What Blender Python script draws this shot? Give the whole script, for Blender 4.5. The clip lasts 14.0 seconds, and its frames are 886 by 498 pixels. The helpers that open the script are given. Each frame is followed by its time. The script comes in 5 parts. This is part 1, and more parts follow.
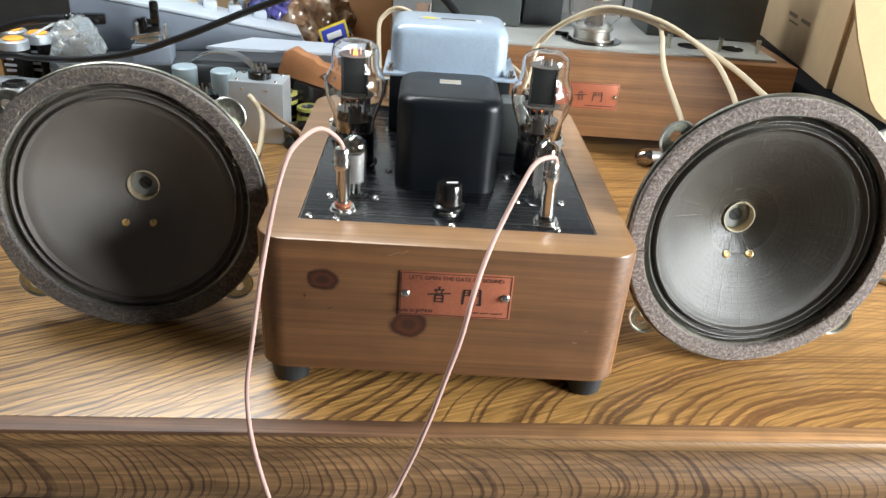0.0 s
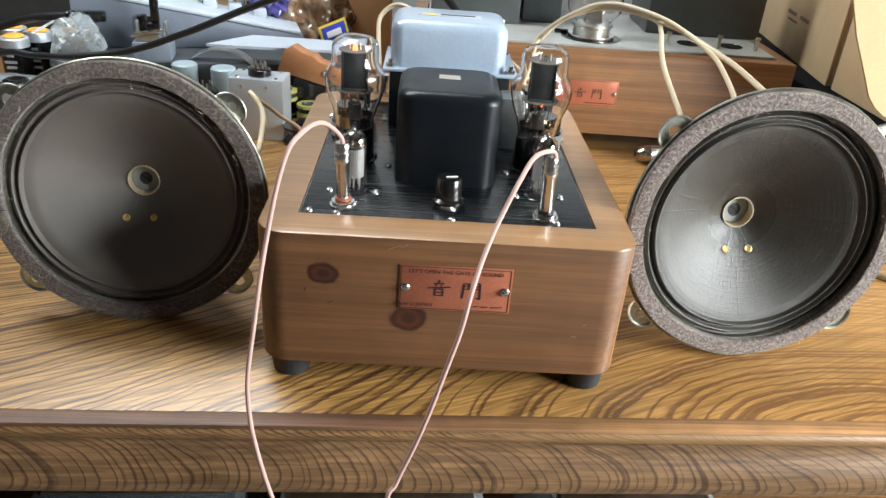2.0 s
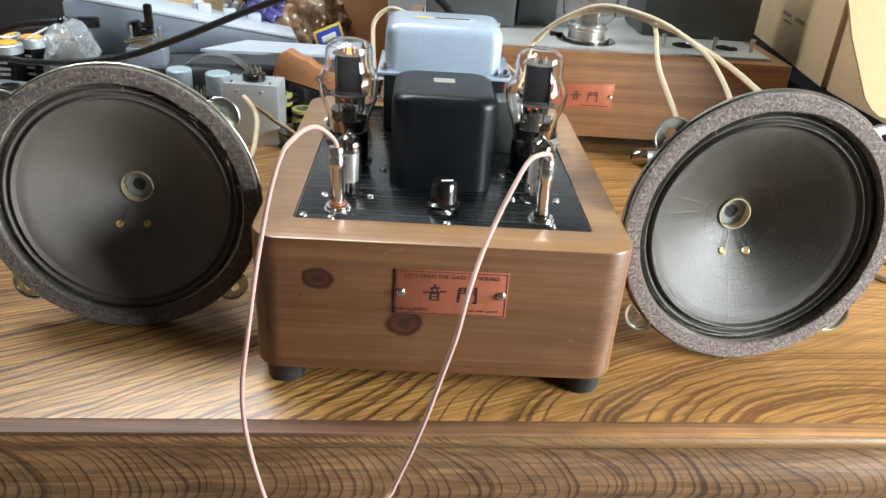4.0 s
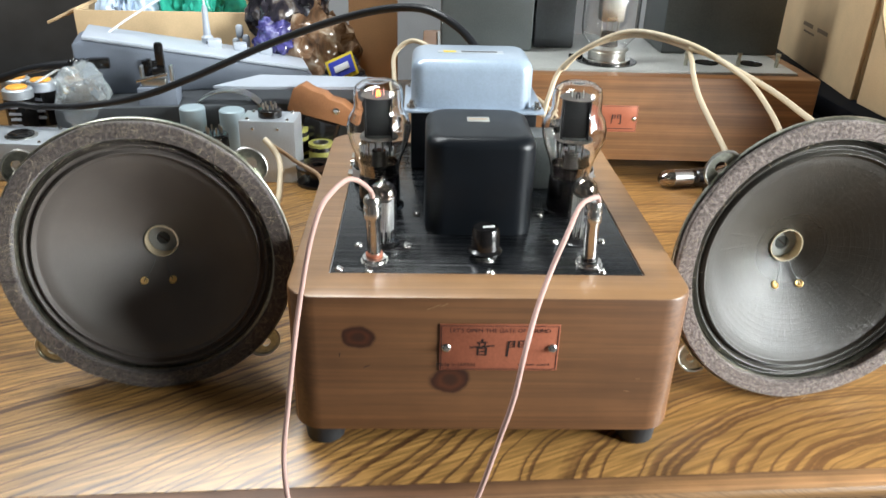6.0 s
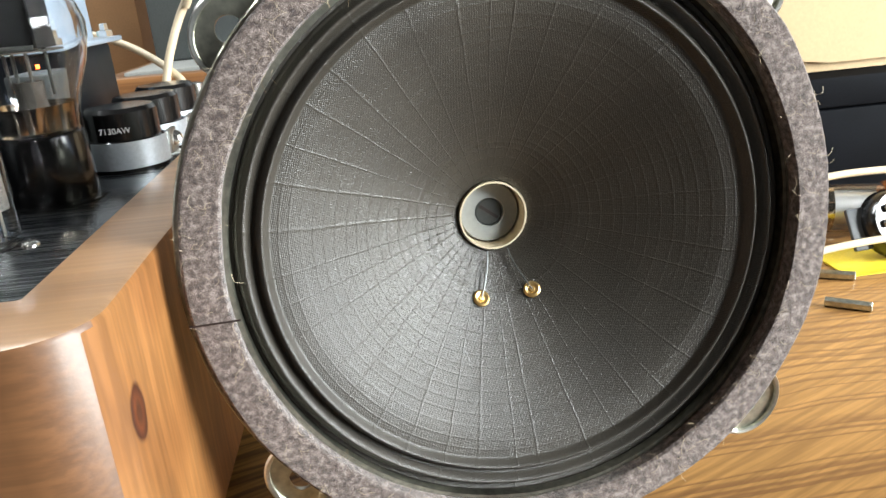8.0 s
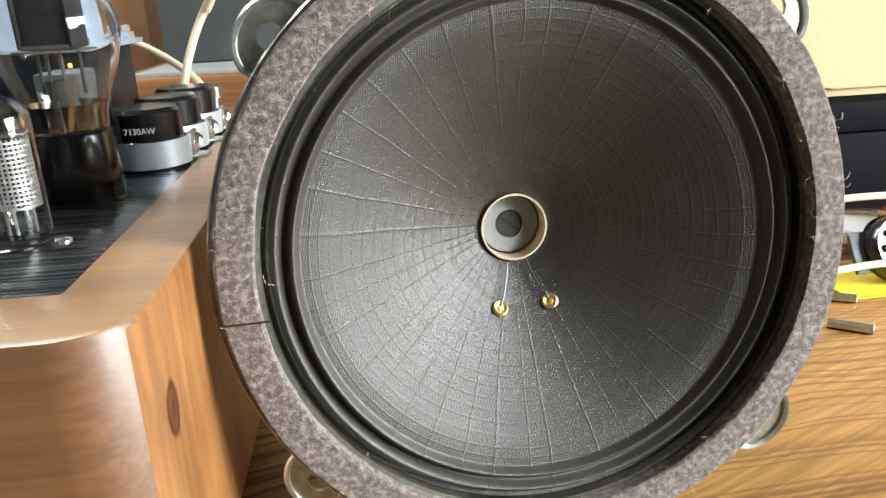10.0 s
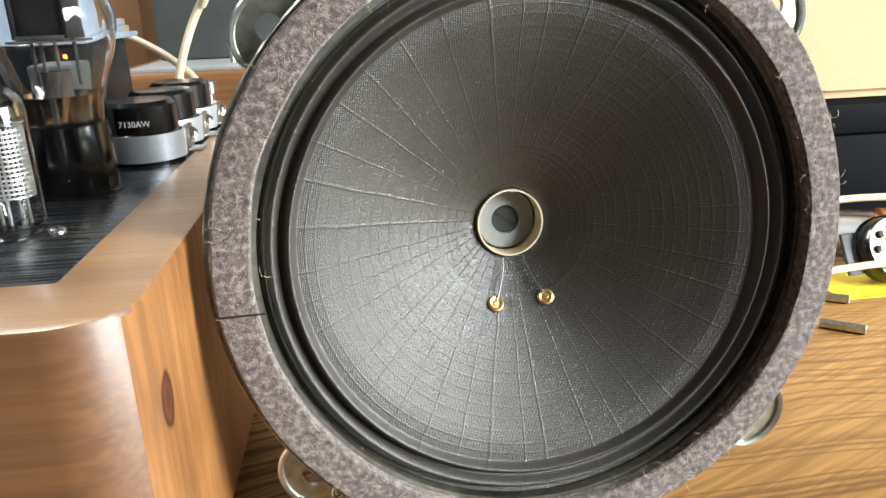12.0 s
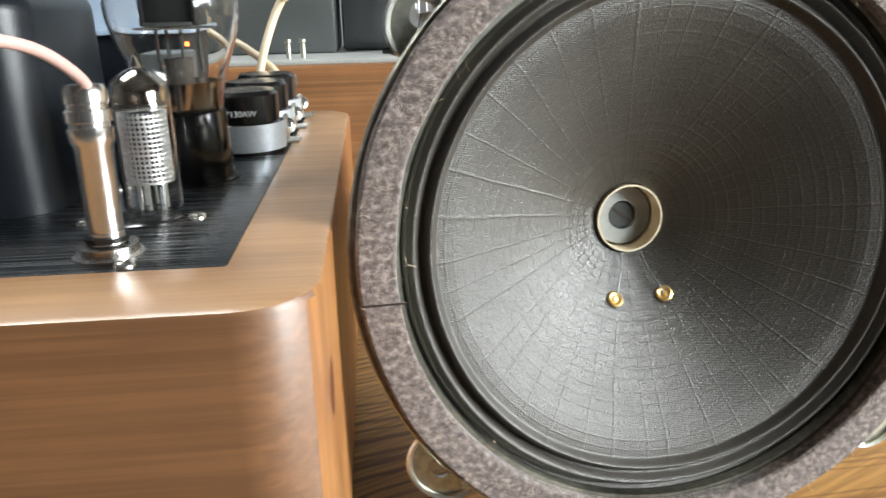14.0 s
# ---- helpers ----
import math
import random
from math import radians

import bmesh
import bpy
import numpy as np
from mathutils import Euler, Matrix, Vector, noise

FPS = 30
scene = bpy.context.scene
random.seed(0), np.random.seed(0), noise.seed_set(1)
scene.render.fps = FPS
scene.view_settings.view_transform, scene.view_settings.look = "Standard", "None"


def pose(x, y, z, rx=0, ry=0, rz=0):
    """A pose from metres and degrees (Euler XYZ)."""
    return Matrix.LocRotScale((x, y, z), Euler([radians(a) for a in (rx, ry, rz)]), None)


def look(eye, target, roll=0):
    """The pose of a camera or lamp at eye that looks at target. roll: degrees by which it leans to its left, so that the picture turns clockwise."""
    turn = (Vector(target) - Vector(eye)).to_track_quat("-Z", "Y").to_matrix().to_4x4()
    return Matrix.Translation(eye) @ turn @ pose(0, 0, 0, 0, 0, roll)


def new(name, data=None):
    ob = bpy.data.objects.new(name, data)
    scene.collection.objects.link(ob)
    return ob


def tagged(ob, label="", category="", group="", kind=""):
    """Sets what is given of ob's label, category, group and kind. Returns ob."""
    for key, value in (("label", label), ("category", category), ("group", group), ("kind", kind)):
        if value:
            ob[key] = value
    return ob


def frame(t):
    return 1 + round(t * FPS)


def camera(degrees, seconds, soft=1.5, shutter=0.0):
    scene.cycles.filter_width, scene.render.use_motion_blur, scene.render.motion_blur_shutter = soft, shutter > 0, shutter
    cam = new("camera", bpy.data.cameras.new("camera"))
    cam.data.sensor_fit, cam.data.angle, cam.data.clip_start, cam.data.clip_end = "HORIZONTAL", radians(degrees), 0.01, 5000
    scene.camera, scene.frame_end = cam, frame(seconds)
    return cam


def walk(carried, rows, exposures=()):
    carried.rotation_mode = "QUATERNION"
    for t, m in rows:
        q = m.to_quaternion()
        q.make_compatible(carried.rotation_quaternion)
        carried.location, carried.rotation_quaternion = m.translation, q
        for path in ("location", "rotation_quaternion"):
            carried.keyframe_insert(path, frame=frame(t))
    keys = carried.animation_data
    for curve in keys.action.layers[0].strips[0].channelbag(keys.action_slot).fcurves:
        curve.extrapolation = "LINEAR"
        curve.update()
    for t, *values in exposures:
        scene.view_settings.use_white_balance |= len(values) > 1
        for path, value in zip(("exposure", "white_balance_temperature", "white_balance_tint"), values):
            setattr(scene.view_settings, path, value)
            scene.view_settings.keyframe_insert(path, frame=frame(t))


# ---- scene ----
cam = camera(60.8, 14.0, shutter=0.25)
PATH = [
    (0, (-0.044, -0.476, 0.387), (0.072, 1.287, -0.549), 4.4),
    (0.5, (-0.043, -0.475, 0.387), (0.075, 1.289, -0.549), 4.5),
    (1, (-0.043, -0.476, 0.386), (0.074, 1.286, -0.552), 4.5),
    (1.5, (-0.045, -0.479, 0.385), (0.072, 1.285, -0.551), 4.5),
    (2, (-0.044, -0.48, 0.384), (0.073, 1.283, -0.552), 4.4),
    (2.5, (-0.042, -0.478, 0.384), (0.075, 1.286, -0.55), 4.3),
    (3, (-0.042, -0.477, 0.383), (0.079, 1.29, -0.547), 4.2),
    (5.5, (-0.044, -0.474, 0.382), (0.067, 1.3, -0.535), 3.1),
    (6, (-0.068, -0.437, 0.392), (0.038, 1.348, -0.504), 1.6),
    (6.2, (-0.068, -0.402, 0.399), (0.041, 1.387, -0.488), 0.8),
    (6.5, (-0.031, -0.358, 0.386), (0.082, 1.441, -0.481), -1.0),
    (7, (0.073, -0.272, 0.305), (0.195, 1.567, -0.471), -3.5),
    (7.5, (0.158, -0.217, 0.245), (0.278, 1.661, -0.433), -5.3),
    (8, (0.206, -0.175, 0.209), (0.381, 1.702, -0.458), -5.0),
    (8.5, (0.198, -0.173, 0.209), (0.411, 1.707, -0.44), -3.8),
    (9, (0.195, -0.175, 0.211), (0.402, 1.707, -0.432), -3.1),
    (11.5, (0.19, -0.18, 0.21), (0.404, 1.704, -0.429), -2.4),
    (12, (0.191, -0.179, 0.208), (0.415, 1.703, -0.429), -2.2),
    (12.5, (0.191, -0.179, 0.207), (0.42, 1.703, -0.428), -2.0),
    (13, (0.19, -0.179, 0.209), (0.425, 1.704, -0.421), -1.8),
    (13.5, (0.181, -0.177, 0.206), (0.41, 1.707, -0.425), -1.5),
    (14, (0.145, -0.173, 0.205), (0.35, 1.714, -0.424), -1.3),
]
walk(cam, [(t, look(eye, target, roll)) for t, eye, target, roll in PATH])

# ---- light ----
scene.view_settings.exposure = 0.96
world = bpy.data.worlds.new("sky")
scene.world = world
world.use_nodes = True
wn = world.node_tree.nodes
sky = wn.new("ShaderNodeTexSky")
sky.sky_type = 'NISHITA'
sky.sun_disc = False
sky.sun_elevation, sky.sun_rotation = radians(40), radians(120)
world.node_tree.links.new(sky.outputs[0], wn["Background"].inputs[0])
wn["Background"].inputs[1].default_value = 0.1


def area(name, eye, target, sx, sy, power, colour):
    lamp = bpy.data.lights.new(name, 'AREA')
    lamp.shape, lamp.size, lamp.size_y, lamp.energy, lamp.color = 'RECTANGLE', sx, sy, power, colour
    ob = new(name, lamp)
    ob.matrix_world = look(eye, target)
    return ob


# daylight in the window opening of the right-hand wall, and a lamp on the ceiling
area("window_light", (1.74, -0.66, 0.60), (0.0, 0.0, 0.1), 1.0, 0.8, 66.0, (0.90, 0.96, 0.97))
area("ceiling_lamp", (-0.65, 0.6, 1.62), (-0.5, 0.0, 0.0), 1.2, 0.3, 21.0, (0.93, 0.98, 1.0))


# ---- materials ----
def material(name):
    m = bpy.data.materials.new(name)
    m.use_nodes = True
    return m, m.node_tree.nodes, m.node_tree.links, m.node_tree.nodes["Principled BSDF"]


def ramp(nodes, stops):
    r = nodes.new("ShaderNodeValToRGB")
    e = r.color_ramp.elements
    e[0].position, e[0].color = stops[0][0], (*stops[0][1], 1)
    e[1].position, e[1].color = stops[-1][0], (*stops[-1][1], 1)
    for p, c in stops[1:-1]:
        x = e.new(p)
        x.color = (*c, 1)
    return r


def plain(name, colour, rough=0.5, metal=0.0, vary=0.12, grain=60.0, bump=0.1, coat=0.0, emit=None, stains=6.0, brushed=None, spec=0.5):
    """A surface of one colour with grain and larger stains in it, and a fine relief."""
    m, n, l, b = material(name)
    tc = n.new("ShaderNodeTexCoord")
    fine, broad = n.new("ShaderNodeTexNoise"), n.new("ShaderNodeTexNoise")
    fine.inputs["Scale"].default_value, broad.inputs["Scale"].default_value = grain * 10, stains * 4
    fine.inputs["Detail"].default_value = 4
    if brushed:
        bm_ = n.new("ShaderNodeMapping")
        bm_.inputs["Scale"].default_value = brushed
        l.new(tc.outputs["Object"], bm_.inputs["Vector"])
        l.new(bm_.outputs[0], fine.inputs["Vector"])
    else:
        l.new(tc.outputs["Object"], fine.inputs["Vector"])
    l.new(tc.outputs["Object"], broad.inputs["Vector"])
    add = n.new("ShaderNodeMath")
    add.operation = 'ADD'
    l.new(fine.outputs["Fac"], add.inputs[0])
    l.new(broad.outputs["Fac"], add.inputs[1])
    half = n.new("ShaderNodeMath")
    half.operation = 'MULTIPLY'
    half.inputs[1].default_value = 0.5
    l.new(add.outputs[0], half.inputs[0])
    lo, hi = [c * (1 - vary * 2) for c in colour], [min(1, c * (1 + vary * 2)) for c in colour]
    r = ramp(n, [(0.3, lo), (0.7, hi)])
    l.new(half.outputs[0], r.inputs[0])
    l.new(r.outputs[0], b.inputs["Base Color"])
    b.inputs["Metallic"].default_value = metal
    b.inputs["Specular IOR Level"].default_value = spec
    rr = n.new("ShaderNodeMapRange")
    rr.inputs[3].default_value, rr.inputs[4].default_value = max(0.02, rough - 0.08), min(1, rough + 0.1)
    if brushed:
        rr.inputs[1].default_value, rr.inputs[2].default_value = 0.35, 0.65
        rr.inputs[4].default_value = min(1, rough + 0.2)
    l.new((fine if brushed else broad).outputs["Fac"], rr.inputs[0])
    l.new(rr.outputs[0], b.inputs["Roughness"])
    if bump:
        bp = n.new("ShaderNodeBump")
        bp.inputs["Strength"].default_value, bp.inputs["Distance"].default_value = bump, 0.0008
        l.new(fine.outputs["Fac"], bp.inputs["Height"])
        l.new(bp.outputs[0], b.inputs["Normal"])
    if coat:
        b.inputs["Coat Weight"].default_value, b.inputs["Coat Roughness"].default_value = coat, 0.12
    if emit:
        b.inputs["Emission Color"].default_value, b.inputs["Emission Strength"].default_value = (*emit[:3], 1), emit[3]
    return m


def wood(name, light, dark, rings, turn, stretch, rough=0.3, coat=0.3, sharp=(0.35, 0.75), warp=0.6, pores=0.35, jitter=1.1, knots=(), figure=None, knots_at="front", streak=0.0, fade=None, tone=None):
    """Wood with growth lines: bands of early and late wood, bent by a slow noise, with pores along the grain."""
    m, n, l, b = material(name)
    tc, mp = n.new("ShaderNodeTexCoord"), n.new("ShaderNodeMapping")
    mp.inputs["Rotation"].default_value = [radians(a) for a in turn]
    mp.inputs["Scale"].default_value = stretch
    l.new(tc.outputs["Object"], mp.inputs["Vector"])
    slow = n.new("ShaderNodeTexNoise")
    slow.inputs["Scale"].default_value, slow.inputs["Detail"].default_value = 2.2, 1.5
    l.new(mp.outputs[0], slow.inputs["Vector"])
    sep = n.new("ShaderNodeSeparateXYZ")
    l.new(mp.outputs[0], sep.inputs[0])
    mul = n.new("ShaderNodeMath")
    mul.operation, mul.inputs[1].default_value = 'MULTIPLY', warp
    l.new(slow.outputs["Fac"], mul.inputs[0])
    sm = n.new("ShaderNodeMath")
    sm.operation = 'ADD'
    l.new(sep.outputs["Y"], sm.inputs[0])
    l.new(mul.outputs[0], sm.inputs[1])
    rg = n.new("ShaderNodeMath")
    rg.operation, rg.inputs[1].default_value = 'MULTIPLY', rings
    l.new(sm.outputs[0], rg.inputs[0])

    def op(kind, a, c):
        q = n.new("ShaderNodeMath")
        q.operation = kind
        for k, v in enumerate((a, c)):
            if isinstance(v, (int, float)):
                q.inputs[k].default_value = v
            else:
                l.new(v, q.inputs[k])
        return q.outputs[0]

    lines = rg.outputs[0]
    if figure:
        o = n.new("ShaderNodeSeparateXYZ")
        l.new(tc.outputs["Object"], o.inputs[0])
        X, Y, Z = o.outputs
        wav = n.new("ShaderNodeTexNoise")
        wav.inputs["Detail"].default_value = 2
        l.new(tc.outputs["Object"], wav.inputs["Vector"])
    if figure == "arches":
        # flat-sawn arches round a far point, running out into slanting lines
        wav.inputs["Scale"].default_value = 9
        dx, dy = op('SUBTRACT', X, 0.38), op('ADD', Y, 0.06)
        r2 = op('ADD', op('MULTIPLY', dx, dx), op('MULTIPLY', op('MULTIPLY', dy, dy), 4.0))
        far = op('MINIMUM', op('MAXIMUM', op('MULTIPLY', op('SUBTRACT', 0.06, X), 2.6), 0.0), 1.0)
        lines = op('ADD', op('MULTIPLY', op('SQRT', r2, 0), 62.0), op('MULTIPLY', op('MULTIPLY', Y, far), 78.0))
        lines = op('ADD', lines, op('MULTIPLY', wav.outputs["Fac"], 2.2))
    if figure == "waves":
        # tangled arcs across a moulding
        wav.inputs["Scale"].default_value = 6
        dz = op('ADD', Z, 0.046)
        bow = op('MULTIPLY', op('MULTIPLY', dz, dz), 38.0)
        lines = op('MULTIPLY', op('ADD', op('ADD', X, bow), op('MULTIPLY', wav.outputs["Fac"], 0.10)), rings)
    # uneven spacing of the lines
    jig = n.new("ShaderNodeTexNoise")
    jig.noise_dimensions = '1D'
    jig.inputs["Scale"].default_value, jig.inputs["Detail"].default_value = 0.7, 2
    l.new(lines, jig.inputs["W"])
    jm = n.new("ShaderNodeMath")
    jm.operation, jm.inputs[1].default_value = 'MULTIPLY_ADD', jitter
    l.new(jig.outputs["Fac"], jm.inputs[0])
    l.new(lines, jm.inputs[2])
    fr = n.new("ShaderNodeMath")
    fr.operation = 'FRACT'
    rag = n.new("ShaderNodeTexNoise")
    rag.inputs["Scale"].default_value, rag.inputs["Detail"].default_value = 160, 4
    l.new(mp.outputs[0], rag.inputs["Vector"])
    l.new(op('ADD', jm.outputs[0], op('MULTIPLY', rag.outputs["Fac"], 0.2 if figure else 0.0)), fr.inputs[0])
    r = ramp(n, [(0.0, light), (sharp[0], [a * 0.88 + c * 0.12 for a, c in zip(light, dark)]), (sharp[1], dark), (sharp[1] + 0.5 * (0.97 - sharp[1]), [a * 0.2 + c * 0.8 for a, c in zip(light, dark)]), (0.985, light)])
    l.new(fr.outputs[0], r.inputs[0])
    # pores, long along x
    pm = n.new("ShaderNodeMapping")
    pm.inputs["Scale"].default_value = (25, 420, 420)
    l.new(mp.outputs[0], pm.inputs["Vector"])
    po = n.new("ShaderNodeTexNoise")
    po.inputs["Scale"].default_value, po.inputs["Detail"].default_value = 1.0, 3
    l.new(pm.outputs[0], po.inputs["Vector"])
    pr = ramp(n, [(0.4, (1 - pores,) * 3), (0.62, (1, 1, 1))])
    l.new(po.outputs["Fac"], pr.inputs[0])
    big = n.new("ShaderNodeTexNoise")
    big.inputs["Scale"].default_value = 5.0
    l.new(tc.outputs["Object"], big.inputs["Vector"])
    br = ramp(n, [(0.3, (0.78, 0.76, 0.74)), (0.7, (1.1, 1.08, 1.05))])
    l.new(big.outputs["Fac"], br.inputs[0])
    x1, x2 = n.new("ShaderNodeMixRGB"), n.new("ShaderNodeMixRGB")
    for x in (x1, x2):
        x.blend_type = 'MULTIPLY'
        x.inputs[0].default_value = 1
    l.new(r.outputs[0], x1.inputs[1])
    l.new(pr.outputs[0], x1.inputs[2])
    l.new(x1.outputs[0], x2.inputs[1])
    l.new(br.outputs[0], x2.inputs[2])
    out = x2.outputs[0]

    def tint(a, c, mode, fac):
        q = n.new("ShaderNodeMixRGB")
        q.blend_type = mode
        for k, v in ((0, fac), (1, a), (2, c)):
            if isinstance(v, (int, float)):
                q.inputs[k].default_value = v
            elif isinstance(v, tuple):
                q.inputs[k].default_value = (*v, 1)
            else:
                l.new(v, q.inputs[k])
        return q.outputs[0]

    if streak:
        # broad stained streaks along the grain, and small blotches
        sm_, st = n.new("ShaderNodeMapping"), n.new("ShaderNodeTexNoise")
        sm_.inputs["Scale"].default_value = (9, 95, 95)
        l.new(mp.outputs[0], sm_.inputs["Vector"])
        l.new(sm_.outputs[0], st.inputs["Vector"])
        st.inputs["Scale"].default_value, st.inputs["Detail"].default_value = 1.0, 5
        sr = ramp(n, [(0.32, (1 - streak,) * 3), (0.68, (1 + 0.7 * streak,) * 3)])
        l.new(st.outputs["Fac"], sr.inputs[0])
        out = tint(out, sr.outputs[0], 'MULTIPLY', 1.0)
        bl = n.new("ShaderNodeTexNoise")
        bl.inputs["Scale"].default_value, bl.inputs["Detail"].default_value = 38, 6
        l.new(tc.outputs["Object"], bl.inputs["Vector"])
        rb = ramp(n, [(0.3, (1 - streak * 0.8,) * 3), (0.62, (1, 1, 1))])
        l.new(bl.outputs["Fac"], rb.inputs[0])
        out = tint(out, rb.outputs[0], 'MULTIPLY', 1.0)
    if fade or tone:
        ox = n.new("ShaderNodeSeparateXYZ")
        l.new(tc.outputs["Object"], ox.inputs[0])

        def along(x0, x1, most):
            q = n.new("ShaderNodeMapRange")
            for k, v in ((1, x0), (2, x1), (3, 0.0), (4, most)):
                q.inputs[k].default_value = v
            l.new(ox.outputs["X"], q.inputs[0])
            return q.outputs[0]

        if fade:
            # growth lines fade into one given colour along x
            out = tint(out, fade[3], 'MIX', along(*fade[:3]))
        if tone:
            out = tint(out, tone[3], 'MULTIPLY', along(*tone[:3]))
    for kx, kz, size in knots:
        d = n.new("ShaderNodeVectorMath")
        d.operation = 'SUBTRACT'
        d.inputs[1].default_value = (kx, 0, kz) if knots_at == "front" else (0, kx, kz)
        l.new(tc.outputs["Object"], d.inputs[0])
        sc = n.new("ShaderNodeVectorMath")
        sc.operation = 'MULTIPLY'
        sc.inputs[1].default_value = (0.8 / size, 0.0, 1.0 / size) if knots_at == "front" else (0.0, 0.9 / size, 0.6 / size)
        l.new(d.outputs[0], sc.inputs[0])
        wob = n.new("ShaderNodeTexNoise")
        wob.inputs["Scale"].default_value = 70
        l.new(tc.outputs["Object"], wob.inputs["Vector"])
        ln = n.new("ShaderNodeVectorMath")
        ln.operation = 'LENGTH'
        l.new(sc.outputs[0], ln.inputs[0])
        lw = n.new("ShaderNodeMath")
        lw.operation, lw.inputs[1].default_value = 'MULTIPLY_ADD', 0.6
        l.new(wob.outputs["Fac"], lw.inputs[0])
        l.new(ln.outputs["Value"], lw.inputs[2])
        kr = ramp(n, [(0.33, (0.24, 0.16, 0.13)), (0.5, (0.5, 0.3, 0.22)), (0.72, (0.2, 0.11, 0.09)), (0.87, (1, 1, 1))])
        half = n.new("ShaderNodeMath")
        half.operation, half.inputs[1].default_value = 'MULTIPLY', 0.6
        l.new(lw.outputs[0], half.inputs[0])
        l.new(half.outputs[0], kr.inputs[0])
        x = n.new("ShaderNodeMixRGB")
        x.blend_type = 'MULTIPLY'
        x.inputs[0].default_value = 1
        l.new(out, x.inputs[1])
        l.new(kr.outputs[0], x.inputs[2])
        out = x.outputs[0]
    l.new(out, b.inputs["Base Color"])
    b.inputs["Roughness"].default_value = rough
    b.inputs["Coat Weight"].default_value, b.inputs["Coat Roughness"].default_value = coat, 0.25
    bp = n.new("ShaderNodeBump")
    bp.inputs["Strength"].default_value, bp.inputs["Distance"].default_value = 0.18, 0.0006
    l.new(po.outputs["Fac"], bp.inputs["Height"])
    l.new(bp.outputs[0], b.inputs["Normal"])
    return m


def glass(name, tint=(1, 1, 1), rough=0.0):
    m, n, l, b = material(name)
    b.inputs["Transmission Weight"].default_value = 1
    b.inputs["IOR"].default_value = 1.45
    b.inputs["Roughness"].default_value = rough
    b.inputs["Base Color"].default_value = (*tint, 1)
    return m


def cone_cloth(name, relief, dark, light, inner, outer):
    """Doped cloth pressed on a loom: dark brown-grey, faint rings and spokes, and a fine weave."""
    m, n, l, b = material(name)
    tc = n.new("ShaderNodeTexCoord")
    sep = n.new("ShaderNodeSeparateXYZ")
    l.new(tc.outputs["Object"], sep.inputs[0])

    def op(kind, a, c=None, v=None):
        q = n.new("ShaderNodeMath")
        q.operation = kind
        l.new(a, q.inputs[0])
        if c is not None:
            l.new(c, q.inputs[1])
        if v is not None:
            q.inputs[1].default_value = v
        return q.outputs[0]

    ang = op('ARCTAN2', sep.outputs["X"], sep.outputs["Y"])
    rad = op('SQRT', op('ADD', op('MULTIPLY', sep.outputs["X"], sep.outputs["X"]), op('MULTIPLY', sep.outputs["Y"], sep.outputs["Y"])))
    wob = n.new("ShaderNodeTexNoise")
    wob.inputs["Scale"].default_value, wob.inputs["Detail"].default_value = 35, 3
    l.new(tc.outputs["Object"], wob.inputs["Vector"])
    thread = n.new("ShaderNodeTexNoise")
    thread.inputs["Scale"].default_value = 900
    l.new(tc.outputs["Object"], thread.inputs["Vector"])
    uneven = n.new("ShaderNodeTexNoise")
    uneven.noise_dimensions = '1D'
    uneven.inputs["Scale"].default_value, uneven.inputs["Detail"].default_value = 2.3, 1
    l.new(ang, uneven.inputs["W"])
    gap = n.new("ShaderNodeTexNoise")
    gap.noise_dimensions = '1D'
    gap.inputs["Scale"].default_value, gap.inputs["Detail"].default_value = 160, 1
    l.new(rad, gap.inputs["W"])
    ringph = op('ADD', op('ADD', op('MULTIPLY', rad, v=250), op('MULTIPLY', gap.outputs["Fac"], v=0.6)), op('MULTIPLY', wob.outputs["Fac"], v=0.1))
    ring = op('POWER', op('ABSOLUTE', op('SINE', op('MULTIPLY', ringph, v=3.14159))), v=22)
    spokeph = op('ADD', op('ADD', op('MULTIPLY', ang, v=6.0), op('MULTIPLY', uneven.outputs["Fac"], v=1.6)), op('MULTIPLY', wob.outputs["Fac"], v=0.16))
    spoke = op('POWER', op('ABSOLUTE', op('SINE', op('MULTIPLY', spokeph, v=3.14159))), v=240)
    lines = op('ADD', op('MULTIPLY', ring, v=0.62), op('MULTIPLY', spoke, v=0.8))
    patch = n.new("ShaderNodeTexNoise")
    patch.inputs["Scale"].default_value = 22
    l.new(tc.outputs["Object"], patch.inputs["Vector"])
    lines = op('MULTIPLY', op('MULTIPLY', lines, op('MULTIPLY', patch.outputs["Fac"], v=1.4)), op('ADD', op('MULTIPLY', thread.outputs["Fac"], v=0.9), v=0.5))
    wv = n.new("ShaderNodeTexNoise")
    wv.inputs["Scale"].default_value, wv.inputs["Detail"].default_value = 1900, 3
    l.new(tc.outputs["Object"], wv.inputs["Vector"])
    rib = op('ADD', op('SINE', op('MULTIPLY', sep.outputs["Y"], v=10500.0)), op('SINE', op('MULTIPLY', sep.outputs["X"], v=10500.0)))
    height = op('ADD', op('MULTIPLY', lines, v=0.26 * relief), op('ADD', op('MULTIPLY', wv.outputs["Fac"], v=0.22), op('MULTIPLY', rib, v=0.026)))
    bp = n.new("ShaderNodeBump")
    bp.inputs["Strength"].default_value, bp.inputs["Distance"].default_value = 0.85, 0.001
    l.new(height, bp.inputs["Height"])
    l.new(bp.outputs[0], b.inputs["Normal"])
    r = ramp(n, [(0.3, dark), (0.7, light)])
